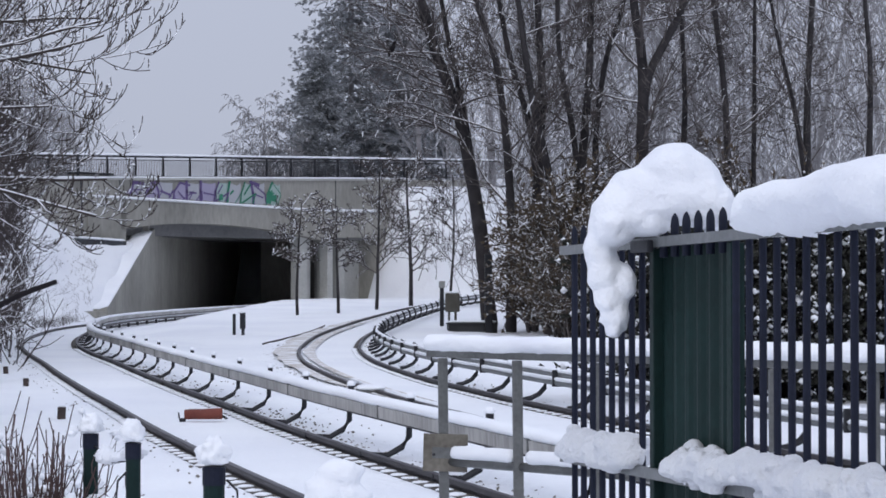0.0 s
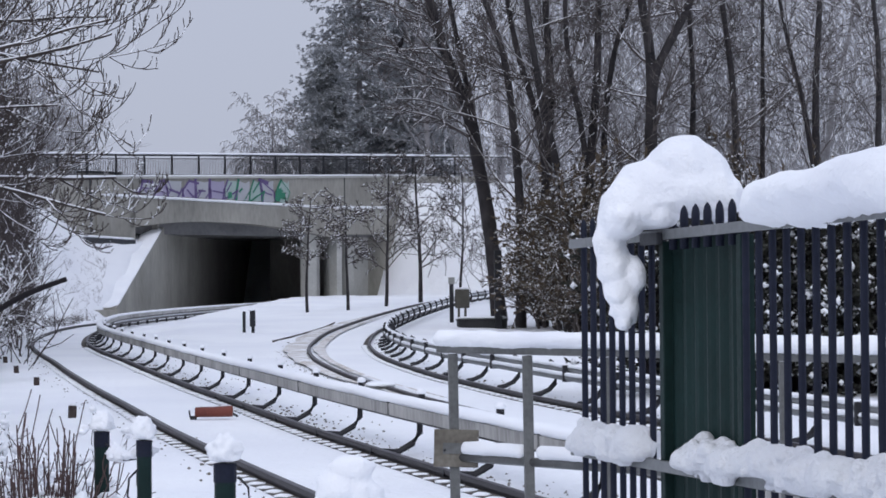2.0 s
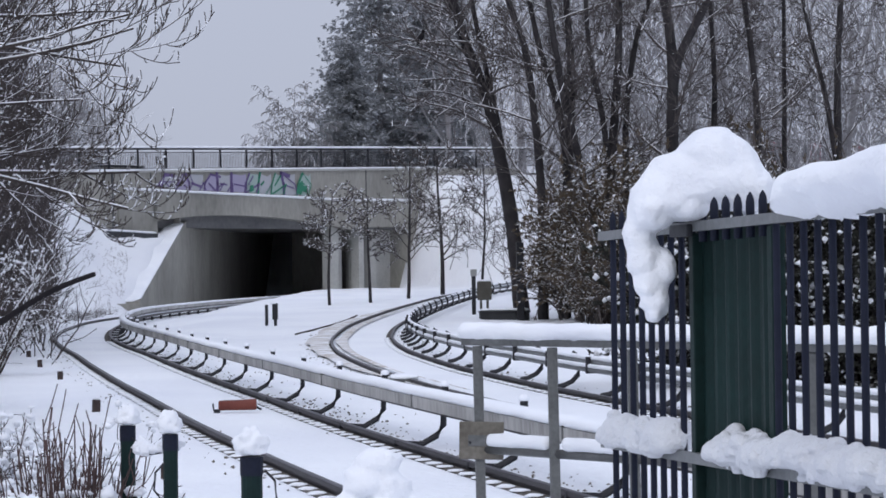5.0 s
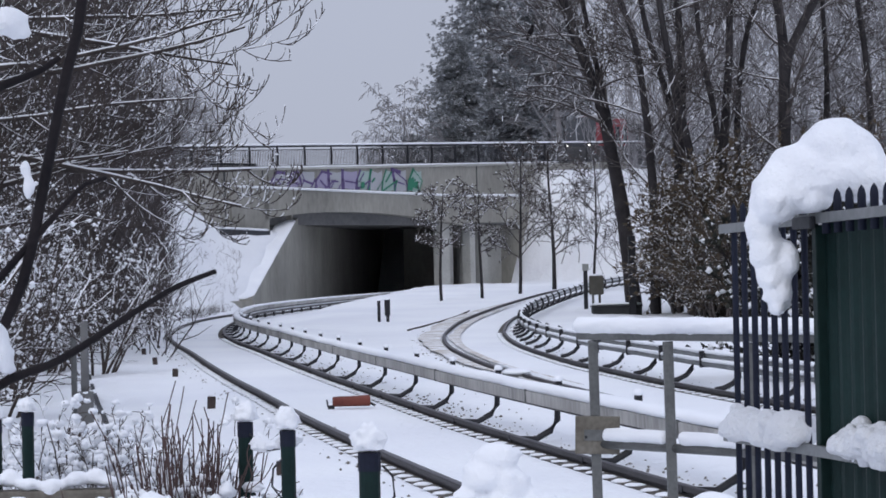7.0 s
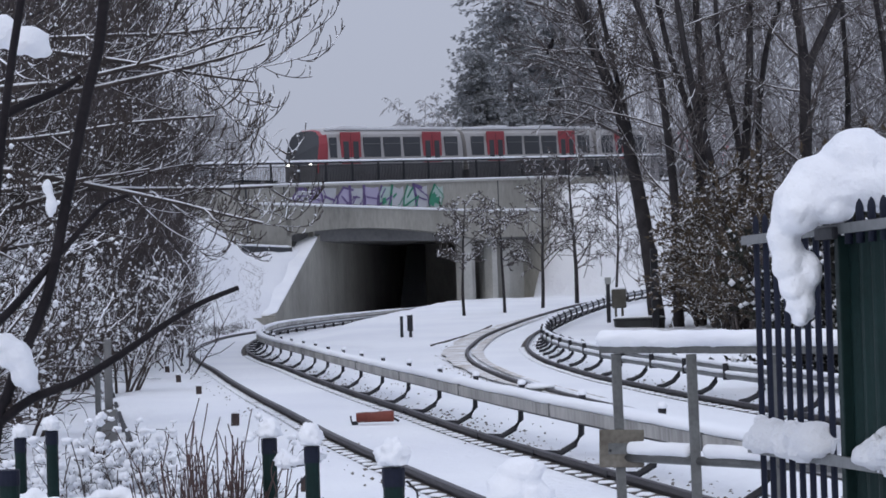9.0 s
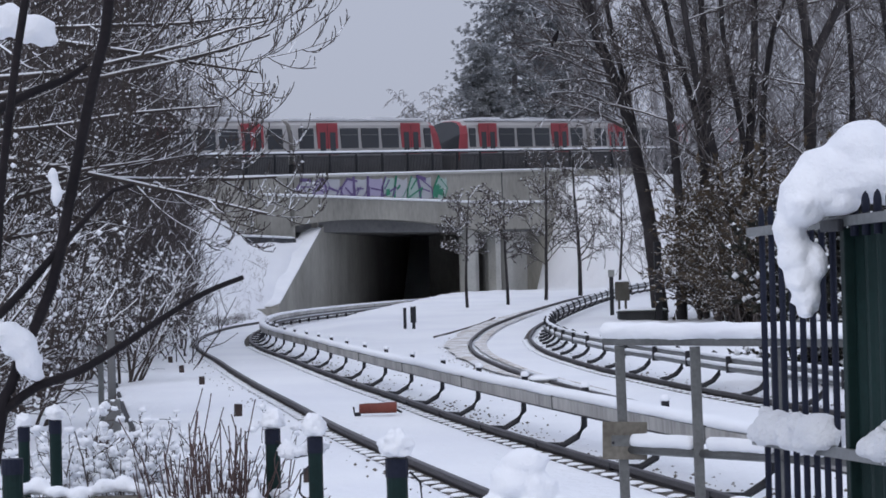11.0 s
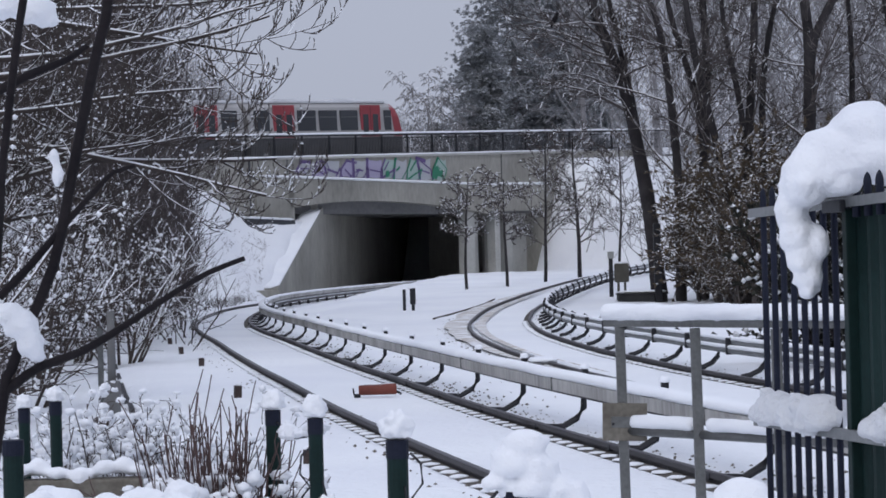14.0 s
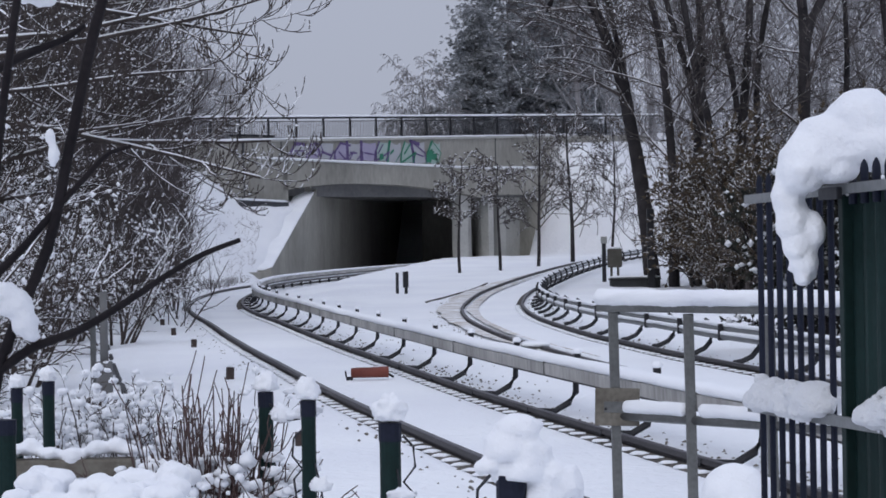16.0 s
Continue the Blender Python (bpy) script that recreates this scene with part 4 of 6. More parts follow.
def build_fence():
    lay = Matrix.Translation((0.458, 3.4, 0)) @ pose(0, 0, 0, 0, 0, math.degrees(math.atan2(-0.982, 0.187)))
    fence = base("metal_fence", lay, "dark green metal bar fence heaped with thick snow", "fence")
    long, pitch, rise = 2.1, 0.0418, 0.0146

    def top(s):
        return 1.655 + rise * s

    for name, z0, z1, y0, y1 in (("top_rail", -0.0065, 0.0065, -0.012, -0.004), ("bottom_rail", -0.3085, -0.2945, -0.012, -0.004)):
        bm = sweep(bmesh.new(), [(-0.035, 0, top(0)), (0.5, 0, top(0.5)), (long, 0, top(long))], [(-y0, z0), (-y1, z0), (-y1, z1), (-y0, z1)])
        part(name, bm, ALLOY, fence, "grey metal rail")
    bm = tube(bmesh.new(), [(0, 0, -1.72), (0, 0, 0.024), (0, 0, 0.031), (0, 0, 0.036)], [0.0048, 0.0048, 0.0036, 0.0008], 8)
    bar = mesh_of("bar", bm, BLUE_BLACK, True)
    finial = mesh_of("finial", tube(bmesh.new(), [(0, 0, -0.02), (0, 0, 0.024), (0, 0, 0.031), (0, 0, 0.036)], [0.0058, 0.0058, 0.0042, 0.0008], 8), BLUE_BLACK, True)
    for k in range(49):
        behind = 9 <= k <= 14
        ob = new("finial" if behind else "bar", finial if behind else bar)
        ob.parent, ob.matrix_basis = fence, Matrix.Translation((pitch * k, 0, top(pitch * k)))
    # the ribbed green panel
    bm = bmesh.new()
    n = 36
    low, high = [], []
    for k in range(n + 1):
        s = 0.352 + 0.258 * k / n
        y = 0.010 + 0.0035 * math.cos(2 * math.pi * (s - 0.376) / pitch)
        low.append((s, y)), high.append((s, y))
    vs = [[bm.verts.new((s, y + d, z)) for d, z in ((0, -0.06), (0, top(s) - 0.004), (0.004, top(s) - 0.004), (0.004, -0.06))] for s, y in low]
    for a, b in zip(vs, vs[1:]):
        for k in range(4):
            bm.faces.new((a[k], a[(k + 1) % 4], b[(k + 1) % 4], b[k]))
    bm.faces.new(vs[0]), bm.faces.new(vs[-1][::-1])
    bmesh.ops.recalc_face_normals(bm, faces=bm.faces[:])
    part("ribbed_panel", bm, GREEN_PAINT, fence, "dark green ribbed metal panel")
    for s in (0.345, 0.618):
        part("post", box(bmesh.new(), s - 0.008, -0.006, -0.06, s + 0.008, 0.012, top(s) - 0.008, 0.002), GREEN_PAINT, fence)
    part("latch", box(bmesh.new(), 0.30, -0.02, top(0.3) - 0.012, 0.37, -0.012, top(0.3) + 0.004, 0.002), IRON, fence)
    heaps = base("snow_heap", lay, "tall rounded heap of wet snow on the fence", "snow", "snow on the fence")
    dome = ((0.553, 1.722, 0.066, 0.062), (0.516, 1.714, 0.056, 0.050), (0.487, 1.697, 0.044, 0.044), (0.578, 1.712, 0.044, 0.052), (0.602, 1.708, 0.026, 0.036), (0.468, 1.680, 0.030, 0.040),
            (0.548, 1.745, 0.046, 0.046), (0.513, 1.684, 0.032, 0.027), (0.453, 1.650, 0.022, 0.036), (0.458, 1.618, 0.024, 0.032), (0.467, 1.588, 0.024, 0.030), (0.472, 1.566, 0.019, 0.026), (0.470, 1.547, 0.011, 0.018), (0.484, 1.605, 0.016, 0.030))
    soft_snow("snow", [((x - 0.005, 3.05, z), (rx, 0.055 if z > 1.66 else 0.025, rz)) for x, z, rx, rz in dome], heaps, "", 0.003, lay.inverted(), calm=12, grit=2)
    drift = base("snow_drift", lay, "long thick roll of wet snow along the fence top", "snow", "snow on the fence")
    rows = [0.725, 0.86, 1.0, 1.2, 1.5, 1.8, 2.08]
    part("snow", snow_roll(bmesh.new(), [(s, 0, top(s) - 0.006) for s in rows], [0.10, 0.115, 0.12, 0.12, 0.12, 0.12, 0.1], [0.056, 0.064, 0.07, 0.07, 0.07, 0.07, 0.07], 28, 0.13, 0.008, 2.0), SNOW_NEAR, drift, "", True)
    for a, b, lab, seed in ((0.05, 0.255, "lumpy snow caught on the lower fence rail", 4.0), (0.49, 2.08, "long lumpy snow on the lower fence rail", 7.0)):
        d = base("snow_drift", lay, lab, "snow", "snow on the fence")
        cnt, a0, b0 = max(5, int((b - a) / 0.06)), a, b
        rng = random.Random(int(seed))
        lumps = []
        for k in range(cnt + 1):
            s = a + (b - a) * k / cnt
            lumps.append(((s, -0.008 + rng.uniform(-0.008, 0.008), top(s) - 0.284 + rng.uniform(-0.004, 0.006)), (0.05, 0.030 + rng.uniform(-0.004, 0.006), 0.026 + rng.uniform(-0.004, 0.006))))
        for k in range(cnt * 11):
            s, a = rng.uniform(a0 - 0.01, b0 + 0.01), rng.uniform(0, 6.28)
            q = rng.uniform(0.6, 1.0)
            w = rng.uniform(0.005, 0.013)
            lumps.append(((s, -0.008 + 0.031 * q * math.cos(a), top(s) - 0.283 + 0.024 * q * math.sin(a)), (w * 1.4, w, w)))
        soft_snow("snow", lumps, d, "", 0.003, calm=1, grit=0, material=SNOW_SHADED)


def build_trackside_railing():
    way = Vector((1.55, -1.90, 0.0)).normalized()
    start = Vector((0.712, 9.75, 0.0))
    def at(k, z):
        return start + way * k + Vector((0, 0, z))

    r = base("trackside_railing", (0, 0, 0), "galvanised steel railing with thick snow on its rails", "railing")
    post = mesh_of("post", box(bmesh.new(), -0.020, -0.016, -0.15, 0.020, 0.016, 1.30, 0.003), GALVANISED)
    for k in range(7):
        ob = new("post", post)
        ob.parent, ob.matrix_basis = r, Matrix.Translation(at(0.437 * k, 0)) @ pose(0, 0, 0, 0, -0.6, 0)
    part("top_rail", sweep(bmesh.new(), [at(-0.09, 1.323), at(1.4, 1.323), at(2.75, 1.323)], [(-0.027, -0.020), (0.027, -0.020), (0.027, 0.008), (-0.027, 0.008)]), GALVANISED, r)
    part("lower_rail", tube(bmesh.new(), [at(-0.02, 0.873), at(1.4, 0.873), at(2.75, 0.873)], 0.019, 8), GALVANISED, r, "", True)
    rows = [-0.11, 0.3, 0.8, 1.3, 1.8, 2.3, 2.75]
    part("top_snow", snow_roll(bmesh.new(), [at(k, 1.325) for k in rows], [0.095] * 7, [0.071] * 7, 22, 0.11, 0.012, 1.0), SNOW_NEAR, r, "thick snow along the top rail", True)
    for k in range(6):
        a, b = 0.437 * k + 0.04, 0.437 * k + 0.405
        part("lower_snow", snow_roll(bmesh.new(), [at(a, 0.884), at(b, 0.884)], [0.06, 0.06], [0.058, 0.058], 14, 0.10, 0.015, a), SNOW_NEAR, r, "snow along the lower rail", True)
    p = at(0.0, 0.91) + Vector((-0.004, -0.030, 0))
    plate = part("plate", box(bmesh.new(), -0.092, -0.005, -0.078, 0.092, 0.005, 0.078, 0.003), RUST_PLATE, r, "rust-stained grey metal plate")
    plate.matrix_basis = Matrix.Translation(p) @ pose(0, 0, 0, 0, 1.5, -7)
    part("bolt", tube(bmesh.new(), [(-0.047, -0.005, -0.008), (-0.047, -0.013, -0.008)], 0.006, 8), IRON, plate)
    part("strap", box(bmesh.new(), -0.055, -0.0085, -0.023, 0.078, -0.0055, 0.023, 0.001), GALVANISED, plate)


def build_stakes():
    spots = ((-0.67, 8.77, 0.055, 0.096), (-0.482, 8.255, 0.052, 0.10), (-0.171, 7.159, 0.066, 0.112), (0.15, 5.498, 0.068, 0.0), (-1.64, 9.727, 0.05, 0.08), (-1.69, 9.286, 0.045, 0.07), (-1.60, 8.55, 0.075, 0.0))
    tops = []
    for k, (x, y, w, ball) in enumerate(spots):
        s = base("fence_stake", (x, y, 0), "dark green metal stake topped with a ball of snow" if ball else "dark green metal stake with snow piled round its top", "stake", "stakes of the broken fence")
        h = 1.05 if k != 6 else 0.98
        part("post", tube(bmesh.new(), [(0, 0, -0.12), (0, 0, h - 0.01), (0, 0, h)], [w / 2, w / 2, w / 2.4], 14), GREEN_PAINT, s, "", False)
        part("collar", tube(bmesh.new(), [(0, 0, h - 0.05), (0, 0, h + 0.006)], [w / 1.85, w / 1.85], 14), BLUE_BLACK, s)
        if ball:
            part("snow_cap", lump(bmesh.new(), (0, 0, h + ball * 0.38), (ball * 0.44, ball * 0.44, ball * 0.48), 4, 0.34, 2.1, 3.7 * k), SNOW_NEAR, s, "round ball of snow", True)
        tops.append(Vector((x, y, h)))
    # sagging wires with snow clinging to them
    for a, b, drop, z in ((0, 1, 0.05, -0.03), (1, 2, 0.32, -0.2), (2, 3, 0.30, -0.12), (0, 1, 0.16, -0.2)):
        pts = []
        for k in range(13):
            u = k / 12
            p = tops[a].lerp(tops[b], u)
            pts.append(p + Vector((0.02 * math.sin(9 * u + a), 0, z - drop * 4 * u * (1 - u))))
        w = base("wire", (0, 0, 0), "loose dark fence wire with snow clinging to it", "wire", "fence wires")
        part("strand", tube(bmesh.new(), pts, 0.0035, 5), IRON, w)
        rng = random.Random(a * 5 + b + int(z * 100))
        bm = bmesh.new()
        for p in pts[1:-1]:
            if rng.random() < 0.85:
                lump(bm, p + Vector((0, 0, 0.012)), (rng.uniform(0.02, 0.045), rng.uniform(0.015, 0.03), rng.uniform(0.014, 0.034)), 3, 0.45, 2.4, rng.random() * 9)
        tagged(part("clinging_snow", bm, SNOW_NEAR, w, "clots of snow", True), kind="stuff")
    for x, y, z0, turn in ((-0.13, 7.1, 0.96, 1), (-0.50, 8.2, 0.9, -1), (0.10, 5.45, 1.0, -1)):
        w = base("wire", (0, 0, 0), "curl of loose dark wire on a stake", "wire", "fence wires")
        part("strand", tube(bmesh.new(), [(x, y, z0 + 0.06), (x + 0.03 * turn, y - 0.02, z0 + 0.03), (x + 0.035 * turn, y - 0.03, z0 - 0.03), (x, y - 0.04, z0 - 0.075), (x + 0.03 * turn, y - 0.04, z0 - 0.11), (x + 0.02 * turn, y - 0.03, z0 - 0.2), (x + 0.09 * turn, y, z0 - 0.32)], 0.004, 5), IRON, w)
    heap = base("snow_heap", (0.15, 5.5, 0), "knotted heap of snow on a stake", "snow", "heaps of snow")
    soft_snow("snow", [((-0.01, 0, 1.12), (0.055, 0.05, 0.05)), ((0.045, 0, 1.10), (0.05, 0.05, 0.05)), ((0.02, 0, 1.165), (0.055, 0.045, 0.035)), ((-0.055, -0.01, 1.075), (0.035, 0.03, 0.022)), ((0.03, -0.02, 1.06), (0.05, 0.04, 0.03)),
                       ((0.10, 0, 1.05), (0.045, 0.04, 0.04)), ((0.135, 0, 1.03), (0.035, 0.04, 0.05)), ((0.08, 0, 1.0), (0.05, 0.04, 0.05)), ((0.0, 0.01, 1.05), (0.05, 0.04, 0.03))], heap, "", 0.006)
    heap = base("snow_heap", (0.66, 5.4, 0), "smooth rounded snow heap on a hidden post", "snow", "heaps of snow")
    part("post", tube(bmesh.new(), [(0, 0, -0.1), (0, 0, 1.0)], 0.035, 10), GREEN_PAINT, heap)
    soft_snow("snow", [((0, 0, 1.0), (0.085, 0.08, 0.085)), ((0.02, 0, 0.93), (0.10, 0.08, 0.07)), ((-0.02, 0, 0.97), (0.075, 0.06, 0.06))], heap, "", 0.008)


build_fence()
build_trackside_railing()
build_stakes()


# ---- small things beside the tracks ----
def build_pegs():
    first = base("marker_peg", (0, 0, -5), "short dark wooden peg standing in the snow", "peg", "pegs along the track")
    part("peg", box(bmesh.new(), -0.045, -0.04, -0.15, 0.045, 0.04, 0.09, 0.012), WOOD_DARK, first)
    part("snow_cap", lump(bmesh.new(), (0, 0, 0.1), (0.046, 0.042, 0.02), 2, 0.2), SNOW, first, "thin cap of snow", True)
    spots = [(-5.16, 44.9), (-4.22, 39.65), (-2.73, 29.9), (-9.33, 89.6), (-9.19, 100.5), (-9.42, 82.7), (-6.1, 51.0), (-7.0, 56.5), (-7.4, 58.3), (-8.1, 66.0), (-1.25, 20.2)]
    for k, (x, y) in enumerate(spots):
        m = Matrix.Translation((x, y, ground_z(x, y) + 0.05)) @ pose(0, 0, 0, 0, (k % 3 - 1) * 3, k * 13 % 30)
        if k:
            copy_thing(first, m)
        else:
            first.matrix_basis = m


def build_red_roller():
    r = base("roller", (-0.93, 29.3, -0.075), "faded red metal roller lying between the rails", "roller")
    part("body", tube(bmesh.new(), [(-0.24, 0, 0.075), (-0.23, 0, 0.075), (0.22, -0.03, 0.085), (0.23, -0.03, 0.085)], [0.05, 0.062, 0.07, 0.055], 14), ORANGE_RED, r, "", True)
    part("foot", box(bmesh.new(), -0.30, -0.04, -0.02, -0.22, 0.04, 0.03, 0.008), IRON, r)
    part("arm", tube(bmesh.new(), [(-0.31, 0, 0.10), (-0.30, 0, 0.02), (-0.24, 0, 0.0)], 0.012, 6), IRON, r)
    part("arm", tube(bmesh.new(), [(0.22, -0.03, 0.06), (0.29, -0.04, 0.02)], 0.016, 6), IRON, r)
    part("snow_cap", lump(bmesh.new(), (-0.05, -0.01, 0.148), (0.14, 0.03, 0.014), 2, 0.3), SNOW, r, "dusting of snow", True)


def build_bin():
    z = ground_z(-1.32, 75.2)
    b = base("post_pair", (-1.32, 75.2, z), "dark double post with a small box in the snow", "signal post")
    for x in (-0.16, 0.12):
        part("post", box(bmesh.new(), x - 0.05, -0.05, -0.1, x + 0.05, 0.05, 0.68, 0.01), IRON, b)
    part("box", box(bmesh.new(), 0.02, -0.07, 0.2, 0.2, 0.07, 0.72, 0.02), IRON, b)
    part("snow_cap", lump(bmesh.new(), (0.08, 0, 0.72), (0.14, 0.08, 0.04), 2, 0.2), SNOW, b, "cap of snow", True)


def build_signal():
    x, y = 5.6, 82.0
    z = ground_z(x, y)
    s = base("signal_post", (x, y, z), "dark post with a pale sign beside a khaki box", "signal post")
    part("pole", box(bmesh.new(), -0.07, -0.05, -0.1, 0.07, 0.05, 1.55, 0.01), IRON, s)
    part("sign", box(bmesh.new(), -0.11, -0.08, 1.36, 0.11, -0.055, 1.6, 0.01), SIGN_PALE, s, "pale sign plate")
    part("box", box(bmesh.new(), 0.12, -0.15, 0.52, 0.62, 0.15, 1.18, 0.06), KHAKI, s, "khaki metal box")
    for dx in (0.25, 0.48):
        part("leg", box(bmesh.new(), dx - 0.04, -0.04, -0.1, dx + 0.04, 0.04, 0.55), KHAKI, s)
    part("snow_cap", lump(bmesh.new(), (0.37, 0, 1.2), (0.26, 0.16, 0.05), 2, 0.2), SNOW, s, "cap of snow", True)
    x, y = 5.75, 77.0
    z = ground_z(x, y)
    h = base("cable_cabinet", (x, y, z), "low dark trackside cabinet with snow on top", "cabinet")
    part("body", box(bmesh.new(), -0.3, -0.4, -0.2, 1.3, 0.4, 0.22, 0.02), DARK_SHED, h)
    part("lid", box(bmesh.new(), -0.33, -0.43, 0.22, 1.33, 0.43, 0.27, 0.01), DARK_SHED, h)
    part("snow_cap", snow_roll(bmesh.new(), [(-0.3, 0, 0.26), (1.3, 0, 0.26)], [0.8, 0.8], [0.1, 0.1], 10, 0.1, 0.1), SNOW, h, "cap of snow", True)
    p = base("dark_post", (6.75, 76.5, ground_z(6.75, 76.5)), "tall dark wooden post by the cabinet", "post")
    part("post", box(bmesh.new(), -0.12, -0.1, -0.2, 0.12, 0.1, 2.55, 0.03), IRON, p)
    x, y = 8.05, 112.0
    t = base("tree_collar", (x, y, ground_z(x, y)), "low dark box round a young tree, snow on its rim", "planter")
    part("box", box(bmesh.new(), -0.55, -0.4, -0.3, 0.55, 0.4, 0.26, 0.05), WOOD_DARK, t)
    part("snow_cap", snow_roll(bmesh.new(), [(-0.5, 0, 0.25), (0.5, 0, 0.25)], [0.7, 0.7], [0.1, 0.1], 8, 0.1, 0.1), SNOW, t, "rim of snow", True)
    c = base("cable_box", (1.42, 36.2, -0.06), "flat grey cable box under snow beside the rail", "cable box")
    part("box", box(bmesh.new(), -0.24, -0.4, -0.05, 0.18, 0.4, 0.05, 0.02), GALVANISED, c)
    part("snow_cap", snow_roll(bmesh.new(), [(-0.03, -0.42, 0.035), (-0.03, 0.42, 0.035)], [0.44, 0.44], [0.09, 0.09], 10, 0.1, 0.1), SNOW, c, "cap of snow", True)


def build_path_edge():
    e = base("path_edge", (0, 0, 0), "dark board edging a snowy trackside path", "kerb", kind="structure")
    pts = [(-2.9 - 0.156 * (y - 22.5) - 0.06, y, ground_z(-2.9 - 0.156 * (y - 22.5) + 0.25, y) - 0.02) for y in (18, 20, 24, 28, 32, 36, 40, 44, 48)]
    part("board", sweep(bmesh.new(), pts, [(-0.03, -0.3), (0.02, -0.3), (0.02, -0.01), (-0.03, -0.01)]), IRON, e)
    k = base("bare_kerb", (0, 0, 0), "dark kerb edge showing through the snow", "kerb", kind="structure")
    pts = [(x, y, ground_z(x, y) + 0.015) for x, y in ((-0.5, 66.5), (0.0, 69.0), (0.45, 72.0), (0.75, 74.5), (1.1, 77.5), (1.5, 81.0))]
    part("kerb", sweep(bmesh.new(), pts, [(-0.03, -0.2), (0.03, -0.2), (0.02, 0.03), (-0.02, 0.03)]), WOOD_DARK, k)


def build_lamp_post():
    x, y = -3.86, 26.7
    p = base("lamp_post", (x, y, ground_z(x, y)), "grey concrete lamp post on a heavy square footing", "lamp post")
    part("footing", box(bmesh.new(), -0.2, -0.16, -0.2, 0.17, 0.16, 0.16, 0.04), WOOD_DARK, p)
    part("plinth", box(bmesh.new(), -0.085, -0.08, 0.14, 0.085, 0.08, 0.56, 0.015), PASSAGE, p)
    part("pole", tube(bmesh.new(), [(0, 0, 0.5), (0, 0, 0.95), (0, 0, 1.35)], [0.048, 0.046, 0.044], 12), PASSAGE, p, "", True)
    part("snow_cap", lump(bmesh.new(), (0.12, -0.05, 0.17), (0.12, 0.13, 0.045), 2, 0.3), SNOW, p, "snow on the footing", True)
    q = base("thin_post", (-4.70, 31.5, ground_z(-4.7, 31.5)), "thin grey metal post in the snow", "post")
    part("post", tube(bmesh.new(), [(0, 0, -0.2), (0, 0, 1.1)], 0.04, 10), GALVANISED, q)
    b = base("wooden_beam", (-1.30, 8.9, 0.0), "old grey beam carrying snow in the undergrowth", "beam")
    part("beam", box(bmesh.new(), -0.38, -0.05, 0.74, 0.12, 0.05, 0.81, 0.012), RUST_PLATE, b)
    for dx in (-0.33, 0.08):
        part("leg", box(bmesh.new(), dx - 0.04, -0.04, -0.15, dx + 0.04, 0.04, 0.75), WOOD_DARK, b)
    soft_snow("snow", [((-0.36 + 0.05 * k + 0.02 * math.sin(5 * k), 0.02 * math.cos(3 * k), 0.83 + 0.02 * math.sin(7.3 * k)), (0.042, 0.045, 0.032 + 0.012 * math.sin(4 * k))) for k in range(10)], b, "lumpy cap of snow", 0.012)
    s = base("snow_heap", (-0.98, 6.6, 0), "lumpy snow lying over low bushes", "snow", "heaps of snow")
    rng = random.Random(3)
    soft_snow("snow", [((rng.uniform(-0.22, 0.22), rng.uniform(-0.2, 0.2), 0.88 + rng.uniform(-0.07, 0.07)), (rng.uniform(0.03, 0.07), 0.05, rng.uniform(0.02, 0.04))) for k in range(80)] + [((0, 0, 0.45), (0.26, 0.22, 0.46))], s, "", 0.006, calm=1, grit=4)


def build_bridge_clutter():
    c = base("relay_cabinet", on_bridge(6.6, -6.2, deck(6.6) - 0.15), "long grey relay cabinet on the bridge", "cabinet")
    c.matrix_basis = c.matrix_basis @ pose(0, 0, 0, 0, 0, 48)
    part("body", box(bmesh.new(), -1.25, -0.35, -0.3, 1.25, 0.35, 0.62, 0.02), CONCRETE, c)
    part("lid", box(bmesh.new(), -1.35, -0.42, 0.62, 1.35, 0.42, 0.72, 0.02), CONCRETE_DARK, c)
    part("snow_cap", snow_roll(bmesh.new(), [(-1.3, 0, 0.71), (1.3, 0, 0.71)], [0.8, 0.8], [0.06, 0.06], 8, 0.1, 0.2), SNOW, c, "thin snow", True)
    g = base("guard_rail", (0, 0, 0), "low dark guard rail with snow along the far side", "railing")
    for k in range(16):
        t = 6 + 1.9 * k
        part("post", box(bmesh.new(), -0.05, -0.05, -0.3, 0.05, 0.05, 0.5), IRON, g).matrix_basis = Matrix.Translation(on_bridge(t, -6.6, deck(t) - 0.15))
    for up in (0.24, 0.45):
        part("rail", sweep(bmesh.new(), [on_bridge(t, -6.6, deck(t) - 0.15 + up) for t in (6, 20, 36)], [(-0.04, -0.05), (0.04, -0.05), (0.04, 0.05), (-0.04, 0.05)]), IRON, g)
        part("snow_cap", snow_roll(bmesh.new(), [on_bridge(t, -6.6, deck(t) - 0.12 + up) for t in range(6, 37, 5)], [0.12] * 7, [0.08] * 7, 6, 0.1, 0.5), SNOW, g, "snow on the rail", True)


build_pegs()
build_red_roller()
build_bin()
build_signal()
build_path_edge()
build_lamp_post()
build_bridge_clutter()


# ---- trees and shrubs ----
def ball_shape(detail):
    bm = bmesh.new()
    if detail:
        bmesh.ops.create_icosphere(bm, subdivisions=detail, radius=1.0)
    else:
        v = [bm.verts.new(d) for d in ((1, 0, 0), (0, 1, 0), (-1, 0, 0), (0, -1, 0), (0, 0, 1), (0, 0, -1))]
        for a, b in ((0, 1), (1, 2), (2, 3), (3, 0)):
            bm.faces.new((v[a], v[b], v[4])), bm.faces.new((v[b], v[a], v[5]))
    bm.verts.index_update()
    out = [v.co.copy() for v in bm.verts], [tuple(v.index for v in f.verts) for f in bm.faces]
    bm.free()
    return out


CLOT_COARSE, CLOT_FINE = ball_shape(0), ball_shape(2)


